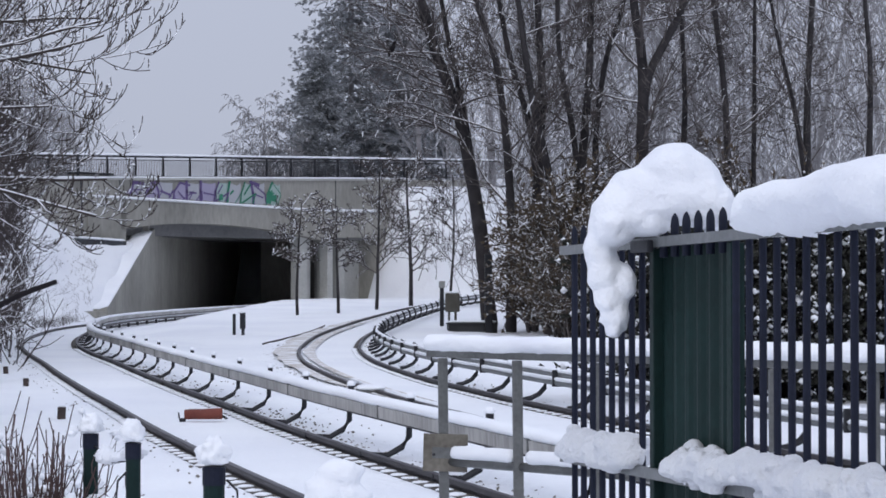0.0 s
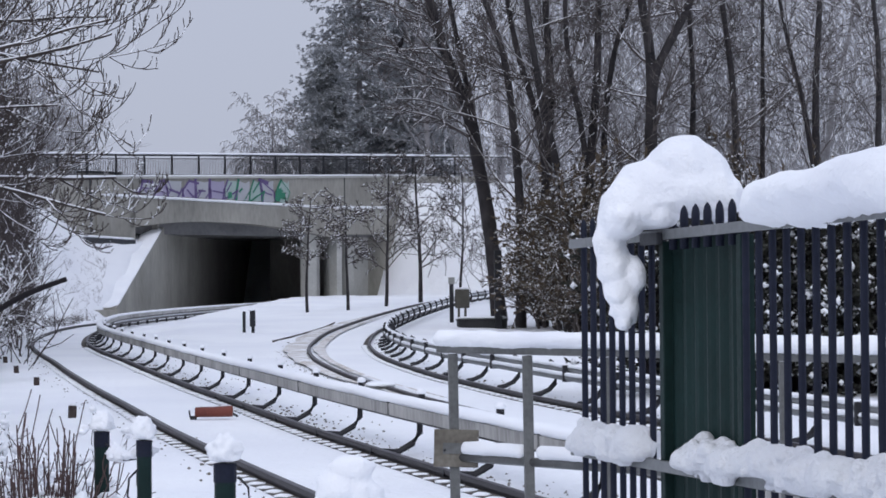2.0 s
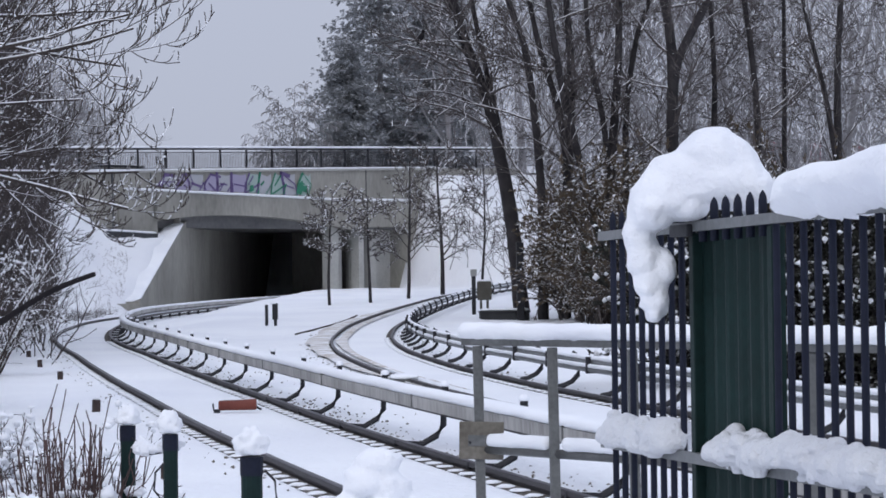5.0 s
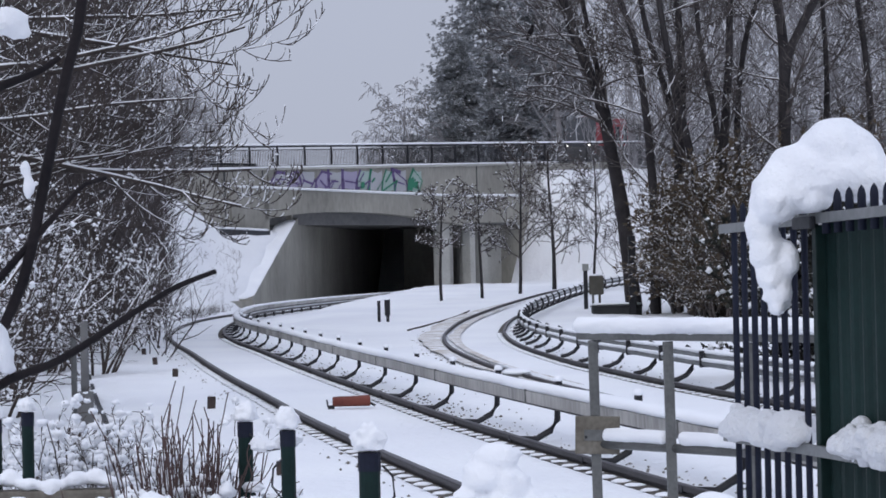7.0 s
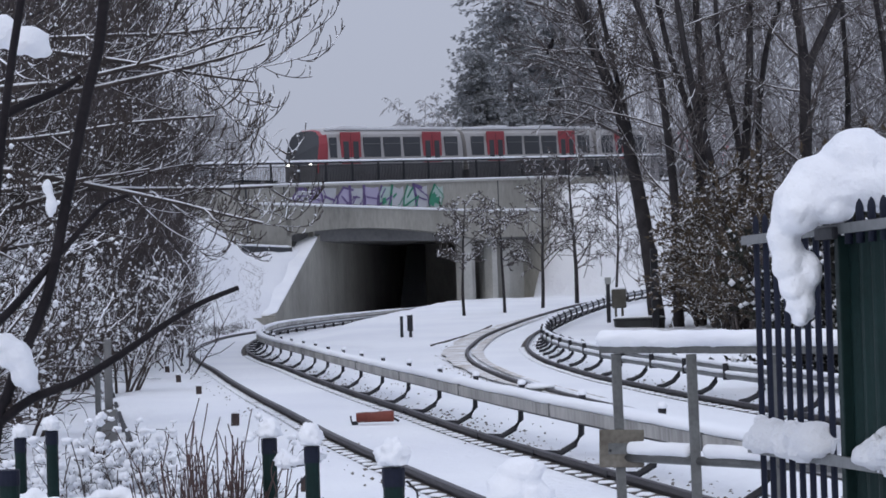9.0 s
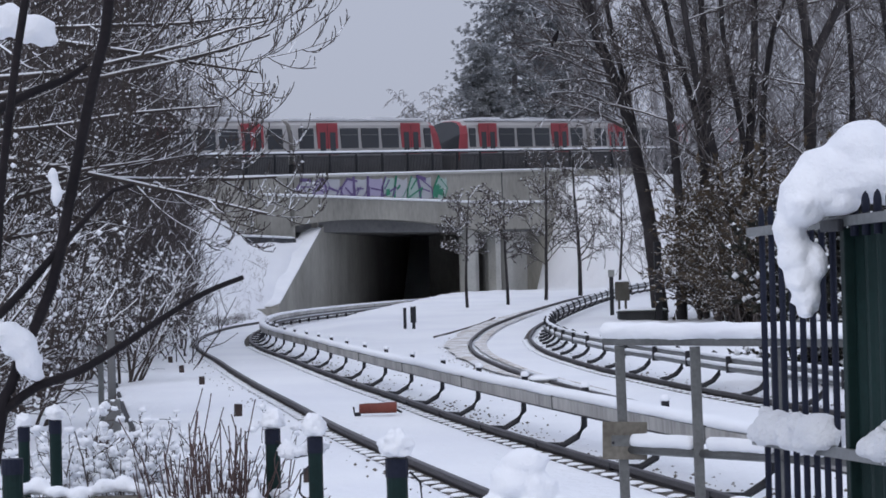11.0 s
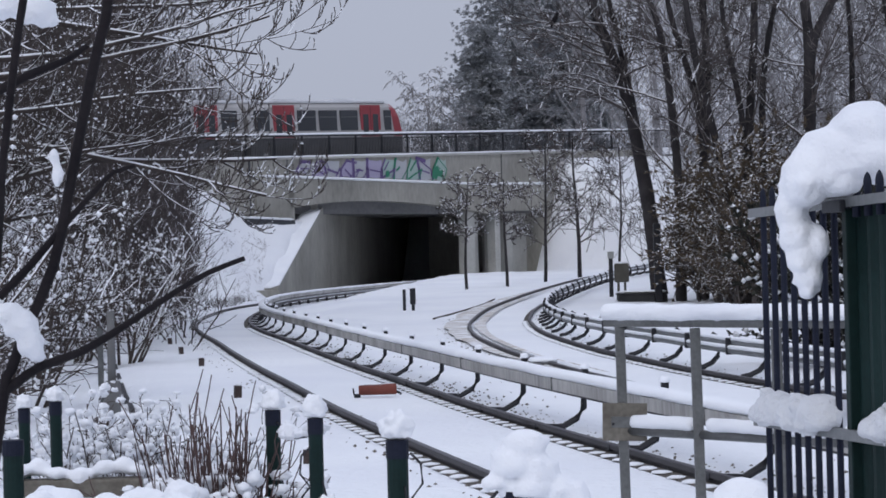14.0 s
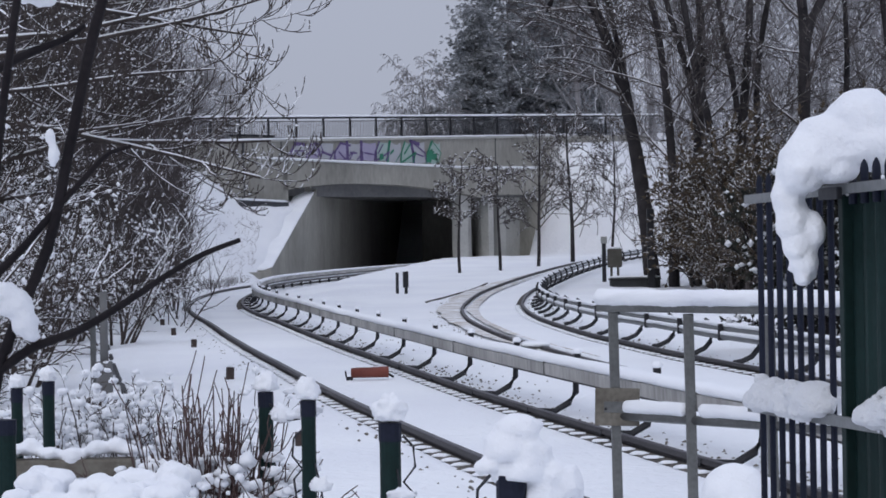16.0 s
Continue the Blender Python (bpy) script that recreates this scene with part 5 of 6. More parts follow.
class Plant:
    """Collects the wood and the twigs of one plant."""

    def __init__(self, seed, fine=False):
        self.fine = fine
        self.rng = random.Random(seed)
        self.wood, self.twig, self.clot, self.leaf = ([], []), ([], []), ([], []), ([], [])

    def limb(self, store, pts, radii, sides):
        vs, fs = store
        start = len(vs)
        ref = Vector((0.3, 0.2, 0.9)).normalized()
        n = len(pts)
        for i, p in enumerate(pts):
            d = (pts[min(i + 1, n - 1)] - pts[max(i - 1, 0)])
            d = d.normalized() if d.length > 1e-6 else Vector((0, 0, 1))
            u = d.cross(ref)
            u = u.normalized() if u.length > 0.05 else Vector((1, 0, 0))
            w = u.cross(d)
            for k in range(sides):
                a = 2 * math.pi * (k + 0.25) / sides
                vs.append(tuple(p + radii[i] * (math.cos(a) * u + math.sin(a) * w)))
        for i in range(n - 1):
            for k in range(sides):
                a, b = start + i * sides + k, start + i * sides + (k + 1) % sides
                fs.append((a, b, b + sides, a + sides))

    def blob(self, p, r):
        """A small clot of snow, cut coarse far off and finer close by."""
        vs, fs = self.clot
        s, g = len(vs), self.rng.uniform
        sx, sy, sz = r * g(0.7, 1.4), r * g(0.7, 1.4), r * g(0.6, 1.0)
        shape, faces = CLOT_FINE if self.fine else CLOT_COARSE
        shift = Vector((g(0, 9), g(0, 9), g(0, 9)))
        for d in shape:
            k = 1 + (0.5 * noise.noise(d * 1.6 + shift) if self.fine else g(-0.2, 0.2))
            vs.append((p.x + d.x * sx * k, p.y + d.y * sy * k, p.z + d.z * sz * k))
        fs.extend([tuple(s + i for i in f) for f in faces])

    def tuft(self, p, d, length, width, count, droop=0.0):
        """Short narrow blades fanned about a direction."""
        vs, fs = self.leaf
        g = self.rng.uniform
        for _ in range(count):
            v = (d + Vector((g(-0.7, 0.7), g(-0.7, 0.7), g(-0.6, 0.6) - droop))).normalized() * length * g(0.6, 1.25)
            side = v.cross(Vector((g(-1, 1), g(-1, 1), g(-1, 1)))).normalized() * width
            s = len(vs)
            vs.extend((tuple(p - side * 0.3), tuple(p + v * 0.45 + side), tuple(p + v), tuple(p + v * 0.5 - side)))
            fs.append((s, s + 1, s + 2, s + 3))

    def grow(self, p, d, length, r, level, top, o):
        """One branch and what grows from it."""
        g = self.rng.uniform
        n = max(2, o["segments"] - level)
        pts, radii = [p.copy()], [r]
        step = length / n
        for i in range(n):
            wob = o["wobble"] * (1 + 0.4 * level)
            d = (d + Vector((g(-wob, wob), g(-wob, wob), g(-wob, wob) + o["lift"][min(level, len(o["lift"]) - 1)]))).normalized()
            p = p + d * step
            pts.append(p.copy())
            radii.append(max(o["thin"], r * (1 - (1 - o["taper"]) * (i + 1) / n)))
        thick = level <= o["wood_levels"]
        self.limb(self.wood if thick else self.twig, pts, radii, 7 if level == 0 else 5 if thick else 3)
        if o.get("clots") and level >= top - 1:
            for q in pts[1:]:
                if self.rng.random() < o["clots"]:
                    self.blob(q + Vector((0, 0, radii[-1])), g(*o["clot_size"]))
        if o.get("tufts") and level >= top - 1:
            for q in pts[1:]:
                if self.rng.random() < o["tufts"]:
                    self.tuft(q, d, *o["tuft"])
        if level >= top:
            return
        kids = o["kids"][level]
        lo = o["bare"][level]
        for k in range(kids):
            u = lo + (1 - lo) * (k + g(0.1, 0.9)) / kids
            i = min(n - 1, int(u * n))
            q = pts[i].lerp(pts[i + 1], u * n - i)
            along = (pts[i + 1] - pts[i]).normalized()
            turn = Vector((g(-1, 1), g(-1, 1), g(-0.7, 0.7)))
            out = (turn - along * turn.dot(along)).normalized()
            a = radians(g(*o["angle"]))
            nd = (along * math.cos(a) + out * math.sin(a)).normalized()
            size = length * g(*o["shrink"]) * (1 - 0.45 * u if level == 0 else 1 - 0.25 * u)
            self.grow(q, nd, size, max(o["thin"], radii[i] * g(*o.get("child", (0.35, 0.6)))), level + 1, top, o)

    def build(self, name, m, label, category, group, bark, twigs, leaf=None):
        thing = base(name, m, label, category, group)
        for part_name, (vs, fs), mat in (("trunk", self.wood, bark), ("crown", self.twig, twigs), ("clinging_snow", self.clot, SNOW), ("foliage", self.leaf, leaf)):
            if vs:
                me = bpy.data.meshes.new(part_name)
                me.from_pydata(vs, [], fs)
                me.materials.append(mat)
                if part_name == "trunk" or (part_name == "clinging_snow"):
                    me.polygons.foreach_set("use_smooth", [True] * len(fs))
                ob = new(part_name, me)
                ob.parent = thing
                if part_name in ("clinging_snow", "foliage"):
                    tagged(ob, kind="stuff")
        return thing


def stand(x, y, sink=0.1, turn=0.0, size=1.0):
    return Matrix.Translation((x, y, ground_z(x, y) - sink)) @ pose(0, 0, 0, 0, 0, turn) @ Matrix.Diagonal((size, size, size, 1))


FOREST = dict(segments=9, wobble=0.09, lift=(0.02, 0.05, 0.03, 0.0), taper=0.35, thin=0.011, wood_levels=1, kids=(11, 8, 6, 4), bare=(0.28, 0.15, 0.1, 0.1), angle=(28, 65), shrink=(0.28, 0.5), clots=0.035, clot_size=(0.025, 0.05), child=(0.22, 0.42))


def forest_tree(seed, height, r, lean, **more):
    o = dict(FOREST, **more)
    p = Plant(seed)
    p.grow(Vector((0, 0, 0)), Vector((lean[0], lean[1], 1)).normalized(), height, r, 0, 3, o)
    return p


def stem_tree(seed, y, stems, r, kids=16, bough=(2.2, 4.2), aim=(-1.0, 1.0), start=0.25, **more):
    """A tree of one or more bent stems, each given by (x, z) along it; boughs leave the stems within aim sideways."""
    o = dict(FOREST, segments=8, wobble=0.11, lift=(0.035, 0.05, 0.03, 0.0), kids=(8, 6, 4), bare=(0.12, 0.1, 0.1), angle=(25, 62), shrink=(0.32, 0.55), thin=0.0115, wood_levels=-1, taper=0.25, clots=0.012, clot_size=(0.015, 0.03))
    o.update(more)
    p = Plant(seed)
    g = p.rng.uniform
    root = stems[0][0][0]
    ground = ground_z(root, y)
    for n, keys in enumerate(stems):
        last, prev = Vector((keys[-1][0], 0, keys[-1][1])), Vector((keys[-2][0], 0, keys[-2][1]))
        keys = [Vector((x, 0, z)) for x, z in keys] + [last + (last - prev).normalized() * 3.0 + Vector((0, 0, 1))]
        path = curve_through([k - Vector((root, 0, ground)) + Vector((0, g(-0.1, 0.1), 0)) for k in keys], 0.35)
        m = len(path)
        wide = r * (1.0 if n == 0 else 0.62)
        radii = [max(0.03, wide * (1.12 - 0.72 * i / m) * g(0.95, 1.06)) for i in range(m)]
        p.limb(p.wood, path, radii, 8)
        for k in range(kids):
            i = int(m * (start + (0.98 - start) * (k + g(0, 0.9)) / kids))
            i = min(m - 1, i)
            d = Vector((g(*aim), g(-0.7, 0.7), g(0.05, 0.9))).normalized()
            p.grow(path[i], d, g(*bough) * (1.15 - 0.5 * i / m), radii[i] * g(0.18, 0.34), 0, 2, o)
    return p, Matrix.Translation((root, y, ground - 0.15))


def build_right_wood():
    """The dark trees close behind the further track, each with its own bend."""
    group = "dark trees beside the bend"
    lab = "tall bare dark tree flecked with snow"
    p, m = stem_tree(11, 78.0, [((6.92, 0.3), (6.61, 3.55), (6.05, 6.74), (5.6, 8.2), (5.11, 9.56), (4.7, 11.0))], 0.25, 40, (2.6, 4.6), (-1.5, 0.3), 0.4, lift=(-0.004, 0.03, 0.02, 0.0))
    p.build("tree", m, "tall bare dark tree leaning over the track, flecked with snow", "tree", group, BARK, TWIG_WOOD)
    p, m = stem_tree(12, 78.6, [((7.12, 0.4), (6.66, 3.9), (6.26, 6.7), (5.85, 8.7), (5.4, 11.0))], 0.13, 12, (1.8, 3.2), (-0.6, 0.9), 0.4)
    p.build("tree", m, "slim dark stem beside a leaning tree", "tree", group, BARK, TWIG_WOOD)
    clump = (
        (76.0, 0.16, 14, [((7.45, 0.2), (7.45, 3.87), (7.27, 6.62), (6.96, 9.0), (6.36, 10.83))]),
        (76.5, 0.19, 14, [((8.18, 0.2), (8.38, 5.33), (8.51, 8.09), (8.38, 10.84)), ((8.36, 5.0), (8.1, 7.0), (7.5, 9.0), (7.1, 11.0))]),
        (75.4, 0.15, 14, [((8.92, 0.2), (8.74, 4.42), (8.1, 7.54), (7.65, 10.84))]),
        (76.0, 0.17, 15, [((9.56, 0.3), (9.76, 5.34), (9.99, 8.28), (10.05, 10.86)), ((9.72, 4.4), (9.45, 6.8), (9.05, 9.0), (8.95, 11.0))]),
        (77.2, 0.13, 13, [((10.3, 0.3), (10.35, 4.79), (10.41, 7.18), (10.78, 9.39), (11.25, 10.86))]),
        (75.0, 0.24, 17, [((11.6, 0.2), (11.57, 4.42), (11.62, 8.1), (11.5, 9.6), (11.3, 11.0)), ((11.6, 7.4), (11.8, 8.5), (12.3, 9.5), (13.0, 10.9))]),
        (77.0, 0.12, 13, [((13.0, 0.4), (13.1, 4.0), (13.3, 7.5), (13.2, 11.0))]),
        (76.2, 0.14, 13, [((14.66, 0.6), (14.58, 6.27), (14.44, 8.67), (14.13, 10.89))]),
        (77.5, 0.10, 13, [((15.6, 0.6), (15.71, 7.2), (15.76, 10.9))]),
        (76.6, 0.15, 14, [((17.37, 0.8), (17.3, 7.2), (17.5, 10.91)), ((17.3, 4.8), (16.9, 7.4), (16.3, 10.0))]),
        (76.0, 0.12, 12, [((19.06, 0.9), (19.27, 8.14), (19.09, 10.92))]),
    )
    for k, (y, r, kids, stems) in enumerate(clump):
        p, m = stem_tree(20 + k, y, stems, r, kids)
        p.build("tree", m, lab if len(stems) == 1 else "tall bare forked tree flecked with snow", "tree", group, BARK, TWIG_WOOD)
    # the wood behind, thinner, its haze put into a paler twig colour
    protos = []
    for k in range(4):
        p = forest_tree(40 + k, 14, 0.16, (0.03 * (k - 1.5), 0), wobble=0.09, thin=0.016, lift=(0.02, 0.08, 0.04, 0.0), kids=(13, 7, 5, 3), bare=(0.12, 0.1, 0.1, 0.1), clots=0.0)
        protos.append(p)
    rng = random.Random(9)
    made = []
    spots = [(9.5, 92), (12, 98), (14.5, 90), (17, 96), (19.5, 88), (22, 97), (13, 108), (17.5, 112), (22.5, 110), (26, 100), (18.0, 124), (24, 128), (16, 84), (13, 145), (20, 150), (9.5, 160)]
    for k, (x, y) in enumerate(spots):
        m = stand(x, y, 0.2, rng.uniform(0, 360), rng.uniform(0.9, 1.2) * (1.0 if y < 120 else 1.5))
        if k < 4:
            made.append(protos[k].build("tree", m, "bare woodland tree with snow, paled for haze", "tree", "trees of the wood behind", TWIG_FAR, TWIG_FAR))
        else:
            copy_thing(made[k % 4], m).matrix_basis = m


def build_young_trees():
    """The row of young trees on the bank before the bridge."""
    o = dict(segments=8, wobble=0.06, lift=(0.02, 0.03, 0.0, 0.0), taper=0.3, thin=0.010, wood_levels=0, kids=(13, 7, 4), bare=(0.36, 0.15, 0.1), angle=(42, 78), shrink=(0.3, 0.48), clots=0.14, clot_size=(0.018, 0.035))
    for k, (x, y, h, r) in enumerate(((0.66, 95.0, 4.6, 0.07), (2.4, 99.0, 4.6, 0.075), (4.2, 104.0, 6.2, 0.085), (6.05, 110.0, 6.6, 0.11), (8.05, 112.0, 6.3, 0.075))):
        p = Plant(60 + k)
        p.grow(Vector((0, 0, 0)), Vector((0.01 * (k - 2), 0, 1)).normalized(), h, r, 0, 3, dict(o, kids=(15, 8, 4) if k < 2 else (21, 9, 4), bare=(0.42, 0.15, 0.1) if k < 2 else (0.24, 0.15, 0.1), thin=0.018 if k < 2 else 0.0145, child=(0.35, 0.55), clots=0.12 if k < 2 else 0.02, clot_size=(0.016, 0.032), lift=(0.02, 0.015, 0.0, 0.0), angle=(50, 85) if k < 2 else (38, 62)))
        p.build("young_tree", stand(x, y, 0.1), "slender young tree with snow on every branch", "tree", "young trees on the bank", BARK, TWIG_YOUNG)


def conifer(seed, height, wide, gap):
    p = Plant(seed)
    g = p.rng.uniform
    p.limb(p.wood, [Vector((0, 0, 0)), Vector((0.1, 0, height * 0.5)), Vector((0, 0, height))], [0.32, 0.2, 0.03], 7)
    z = height * 0.06
    while z < height * 0.985:
        k = 1 - z / height
        for _ in range(9):
            a = g(0, 2 * math.pi)
            reach = wide * (0.12 + 0.88 * k ** 0.75) * g(0.55, 1.15)
            d = Vector((math.cos(a), math.sin(a), g(-0.25, 0.25)))
            pts = [Vector((0, 0, z))]
            for s in range(6):
                d = (d + Vector((g(-0.14, 0.14), g(-0.14, 0.14), g(-0.12, 0.06)))).normalized()
                pts.append(pts[-1] + d * reach / 6)
            p.limb(p.twig, pts, [0.05, 0.045, 0.04, 0.03, 0.025, 0.02, 0.015], 3)
            for s in range(1, 7):
                for _ in range(6):
                    q = pts[s] + Vector((g(-0.5, 0.5), g(-0.5, 0.5), g(-0.35, 0.2)))
                    p.tuft(q, d, g(0.22, 0.42), 0.034, 8, 0.3)
        z += gap * g(0.7, 1.2)
    return p


def build_far_trees():
    a = conifer(71, 34.0, 7.2, 0.62)
    a.build("conifer", stand(5.0, 172.0), "big dusky conifer behind the bridge, paled for haze, lightly snowed", "tree", "conifers behind the bridge", TWIG_FAR, TWIG_FAR, CONIFER)
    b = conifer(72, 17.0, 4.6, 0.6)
    t = b.build("conifer", stand(2.6, 167.0), "shorter dusky conifer, paled for haze, lightly snowed", "tree", "conifers behind the bridge", TWIG_FAR, TWIG_FAR, CONIFER)
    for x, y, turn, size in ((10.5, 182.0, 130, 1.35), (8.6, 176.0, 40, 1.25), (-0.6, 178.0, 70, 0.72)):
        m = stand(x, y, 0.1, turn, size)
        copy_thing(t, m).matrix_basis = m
    weep = dict(segments=8, wobble=0.10, lift=(0.02, -0.03, -0.22, -0.34), taper=0.3, thin=0.02, wood_levels=0, kids=(20, 10, 7), bare=(0.3, 0.2, 0.1), angle=(25, 55), shrink=(0.3, 0.5))
    for k, (x, y, h) in enumerate(((-0.9, 166.0, 12.6), (-1.6, 172.0, 9.6), (-0.1, 163.0, 11.0))):
        p = Plant(80 + k)
        p.grow(Vector((0, 0, 0)), Vector((-0.09, 0, 1)).normalized(), h, 0.15, 0, 3, weep)
        p.build("birch", stand(x, y), "weeping birch, bare and greyed for haze", "tree", "birches behind the bridge", TWIG_FAR, TWIG_FAR)
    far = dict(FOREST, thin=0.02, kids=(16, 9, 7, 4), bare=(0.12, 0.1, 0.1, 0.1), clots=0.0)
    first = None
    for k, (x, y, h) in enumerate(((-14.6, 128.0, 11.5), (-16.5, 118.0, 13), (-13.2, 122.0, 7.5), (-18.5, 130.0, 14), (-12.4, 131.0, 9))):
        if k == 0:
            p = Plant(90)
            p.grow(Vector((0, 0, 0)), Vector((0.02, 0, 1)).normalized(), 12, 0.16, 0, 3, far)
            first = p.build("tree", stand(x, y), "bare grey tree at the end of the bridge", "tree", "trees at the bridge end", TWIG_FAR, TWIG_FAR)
        else:
            m = stand(x, y, 0.1, 77 * k, h / 12)
            copy_thing(first, m).matrix_basis = m


BOUGH = grainy("snow_laden_boughs", (0.025, 0.02, 0.019), (0.07, 0.056, 0.05), 3.0, 25.0, 0.9, snow=(0.25, 0.5, 0.35, 3.0))


def build_left_side():
    """The overhanging tree and the snow-laden thicket beside the path."""
    p = Plant(101)
    o = dict(segments=10, wobble=0.085, lift=(0.012, 0.06, 0.17, 0.26), taper=0.25, thin=0.0065, wood_levels=1, kids=(10, 6, 4), bare=(0.2, 0.2, 0.15), angle=(25, 58), shrink=(0.3, 0.52), clots=0.05, clot_size=(0.01, 0.02))
    p.limb(p.wood, [Vector((0, 0, 0)), Vector((0.1, 0, 3)), Vector((0, 0, 6)), Vector((0.2, 0, 9))], [0.3, 0.25, 0.2, 0.12], 9)
    for z, dx, dz, n, r in ((2.35, 1, 0.10, 3.1, 0.055), (2.75, 1, 0.02, 3.9, 0.065), (3.3, 1, 0.02, 5.1, 0.07), (3.7, 1, 0.05, 5.2, 0.06), (3.05, 1, 0.12, 3.9, 0.05), (4.3, 1, 0.03, 5.2, 0.06), (4.6, 1, -0.06, 5.2, 0.06), (5.3, 1, -0.10, 5.0, 0.06), (2.0, 1, 0.2, 2.9, 0.05), (3.9, 1, -0.05, 4.6, 0.05), (5.0, 1, 0.02, 5.0, 0.05), (2.6, 1, 0.3, 2.9, 0.05)):
        p.grow(Vector((0, 0, z)), Vector((dx, p.rng.uniform(-0.35, 0.25), dz)).normalized(), n, r, 0, 3, o)
    p.build("tree", stand(-7.1, 28.0, 0.2), "spreading bare tree with snow lying along its boughs", "tree", "", BOUGH, BOUGH)
    # thicket
    bush = dict(segments=7, wobble=0.14, lift=(0.02, 0.03, 0.02), taper=0.35, thin=0.006, wood_levels=0, kids=(8, 5, 4), bare=(0.15, 0.1, 0.1), angle=(25, 65), shrink=(0.35, 0.6), clots=0.2, clot_size=(0.012, 0.036))
    protos = []
    rng = random.Random(31)
    spots = [(-5.9, 28.0, 1.0), (-6.0, 33.0, 1.0), (-6.5, 36.0, 1.15), (-5.9, 42.0, 1.1), (-7.6, 47.0, 1.2), (-7.4, 40.0, 1.25), (-8.6, 54.0, 1.25), (-9.9, 60.0, 1.3), (-10.9, 70.0, 1.4), (-8.8, 44.0, 1.5), (-6.9, 31.0, 1.3), (-11.5, 80.0, 1.5), (-9.0, 36.0, 1.7), (-10.6, 52.0, 1.7), (-12.6, 66.0, 1.8), (-5.4, 24.5, 0.8), (-12.3, 92.0, 1.5), (-13.8, 104.0, 1.6), (-5.9, 23.5, 1.2), (-10.2, 42.0, 2.0)]
    for k in range(4):
        q = Plant(110 + k)
        for s in range(11):
            a = q.rng.uniform(0, 6.28)
            q.grow(Vector((0.25 * math.cos(a), 0.25 * math.sin(a), 0)), Vector((math.cos(a) * q.rng.uniform(0.1, 0.75), math.sin(a) * q.rng.uniform(0.1, 0.75), 1)).normalized(), q.rng.uniform(1.7, 2.9), 0.028, 0, 2, bush)
        protos.append(q)
    made = []
    for k, (x, y, s) in enumerate(spots):
        m = stand(x, y, 0.15, rng.uniform(0, 360), s)
        if k < 4:
            made.append(protos[k].build("bush", m, "tangled bare bush thick with clotted snow", "bush", "bushes beside the path", TWIG_HEAVY, TWIG_HEAVY))
        else:
            copy_thing(made[k % 4], m).matrix_basis = m
    # taller dark trees behind the thicket
    t = forest_tree(130, 12, 0.15, (0.02, 0), thin=0.011, kids=(14, 9, 6, 4), bare=(0.12, 0.1, 0.1, 0.1))
    first = t.build("tree", stand(-9.3, 47.0), "bare dark tree rising out of the thicket", "tree", "trees behind the thicket", BARK, TWIG)
    for k, (x, y, s) in enumerate(((-11.5, 62, 1.1), (-8.4, 39, 0.85), (-13.0, 76, 1.1), (-10.8, 55, 1.0), (-14.5, 90, 1.0), (-13.4, 58, 1.2), (-11.4, 48, 1.15))):
        m = stand(x, y, 0.1, 61 * k + 20, s)
        copy_thing(first, m).matrix_basis = m


def build_right_shrubs():
    """The evergreen tangle at the feet of the dark trees."""
    o = dict(segments=6, wobble=0.16, lift=(0.03, 0.03, 0.0), taper=0.4, thin=0.010, wood_levels=0, kids=(8, 5, 4), bare=(0.1, 0.1, 0.1), angle=(25, 65), shrink=(0.35, 0.6), clots=0.2, clot_size=(0.014, 0.036), tufts=0.55, tuft=(0.12, 0.02, 5))
    protos, made, rng = [], [], random.Random(41)
    for k in range(3):
        q = Plant(140 + k)
        for s in range(13):
            a = q.rng.uniform(0, 6.28)
            q.grow(Vector((0.4 * math.cos(a), 0.4 * math.sin(a), 0)), Vector((math.cos(a) * q.rng.uniform(0.05, 0.36), math.sin(a) * q.rng.uniform(0.1, 0.5), 1)).normalized(), q.rng.uniform(1.8, 3.4), 0.035, 0, 2, o)
        protos.append(q)
    spots = [(8.5, 71.5, 0.9), (9.0, 70.5, 1.0), (9.5, 71.5, 1.15), (10.5, 70.5, 1.1), (11.6, 71.5, 1.15), (12.8, 70.5, 1.1), (14.0, 71.0, 1.2), (8.8, 73.2, 1.25), (9.2, 73.5, 1.4), (10.0, 73.0, 1.45), (11.0, 73.5, 1.35), (12.2, 73.0, 1.4), (15.2, 72.0, 1.3), (16.5, 72.0, 1.3), (13.4, 73.5, 1.5), (8.5, 75.0, 1.35), (9.2, 75.2, 1.6)]
    for k, (x, y, s) in enumerate(spots):
        m = stand(x, y, 0.15, rng.uniform(0, 360), s)
        if k < 3:
            made.append(protos[k].build("shrub", m, "dark evergreen shrub sprinkled with snow", "shrub", "shrubs beside the bend", TWIG_WOOD, TWIG_WOOD, SHRUB_LEAF))
        else:
            copy_thing(made[k % 3], m).matrix_basis = m


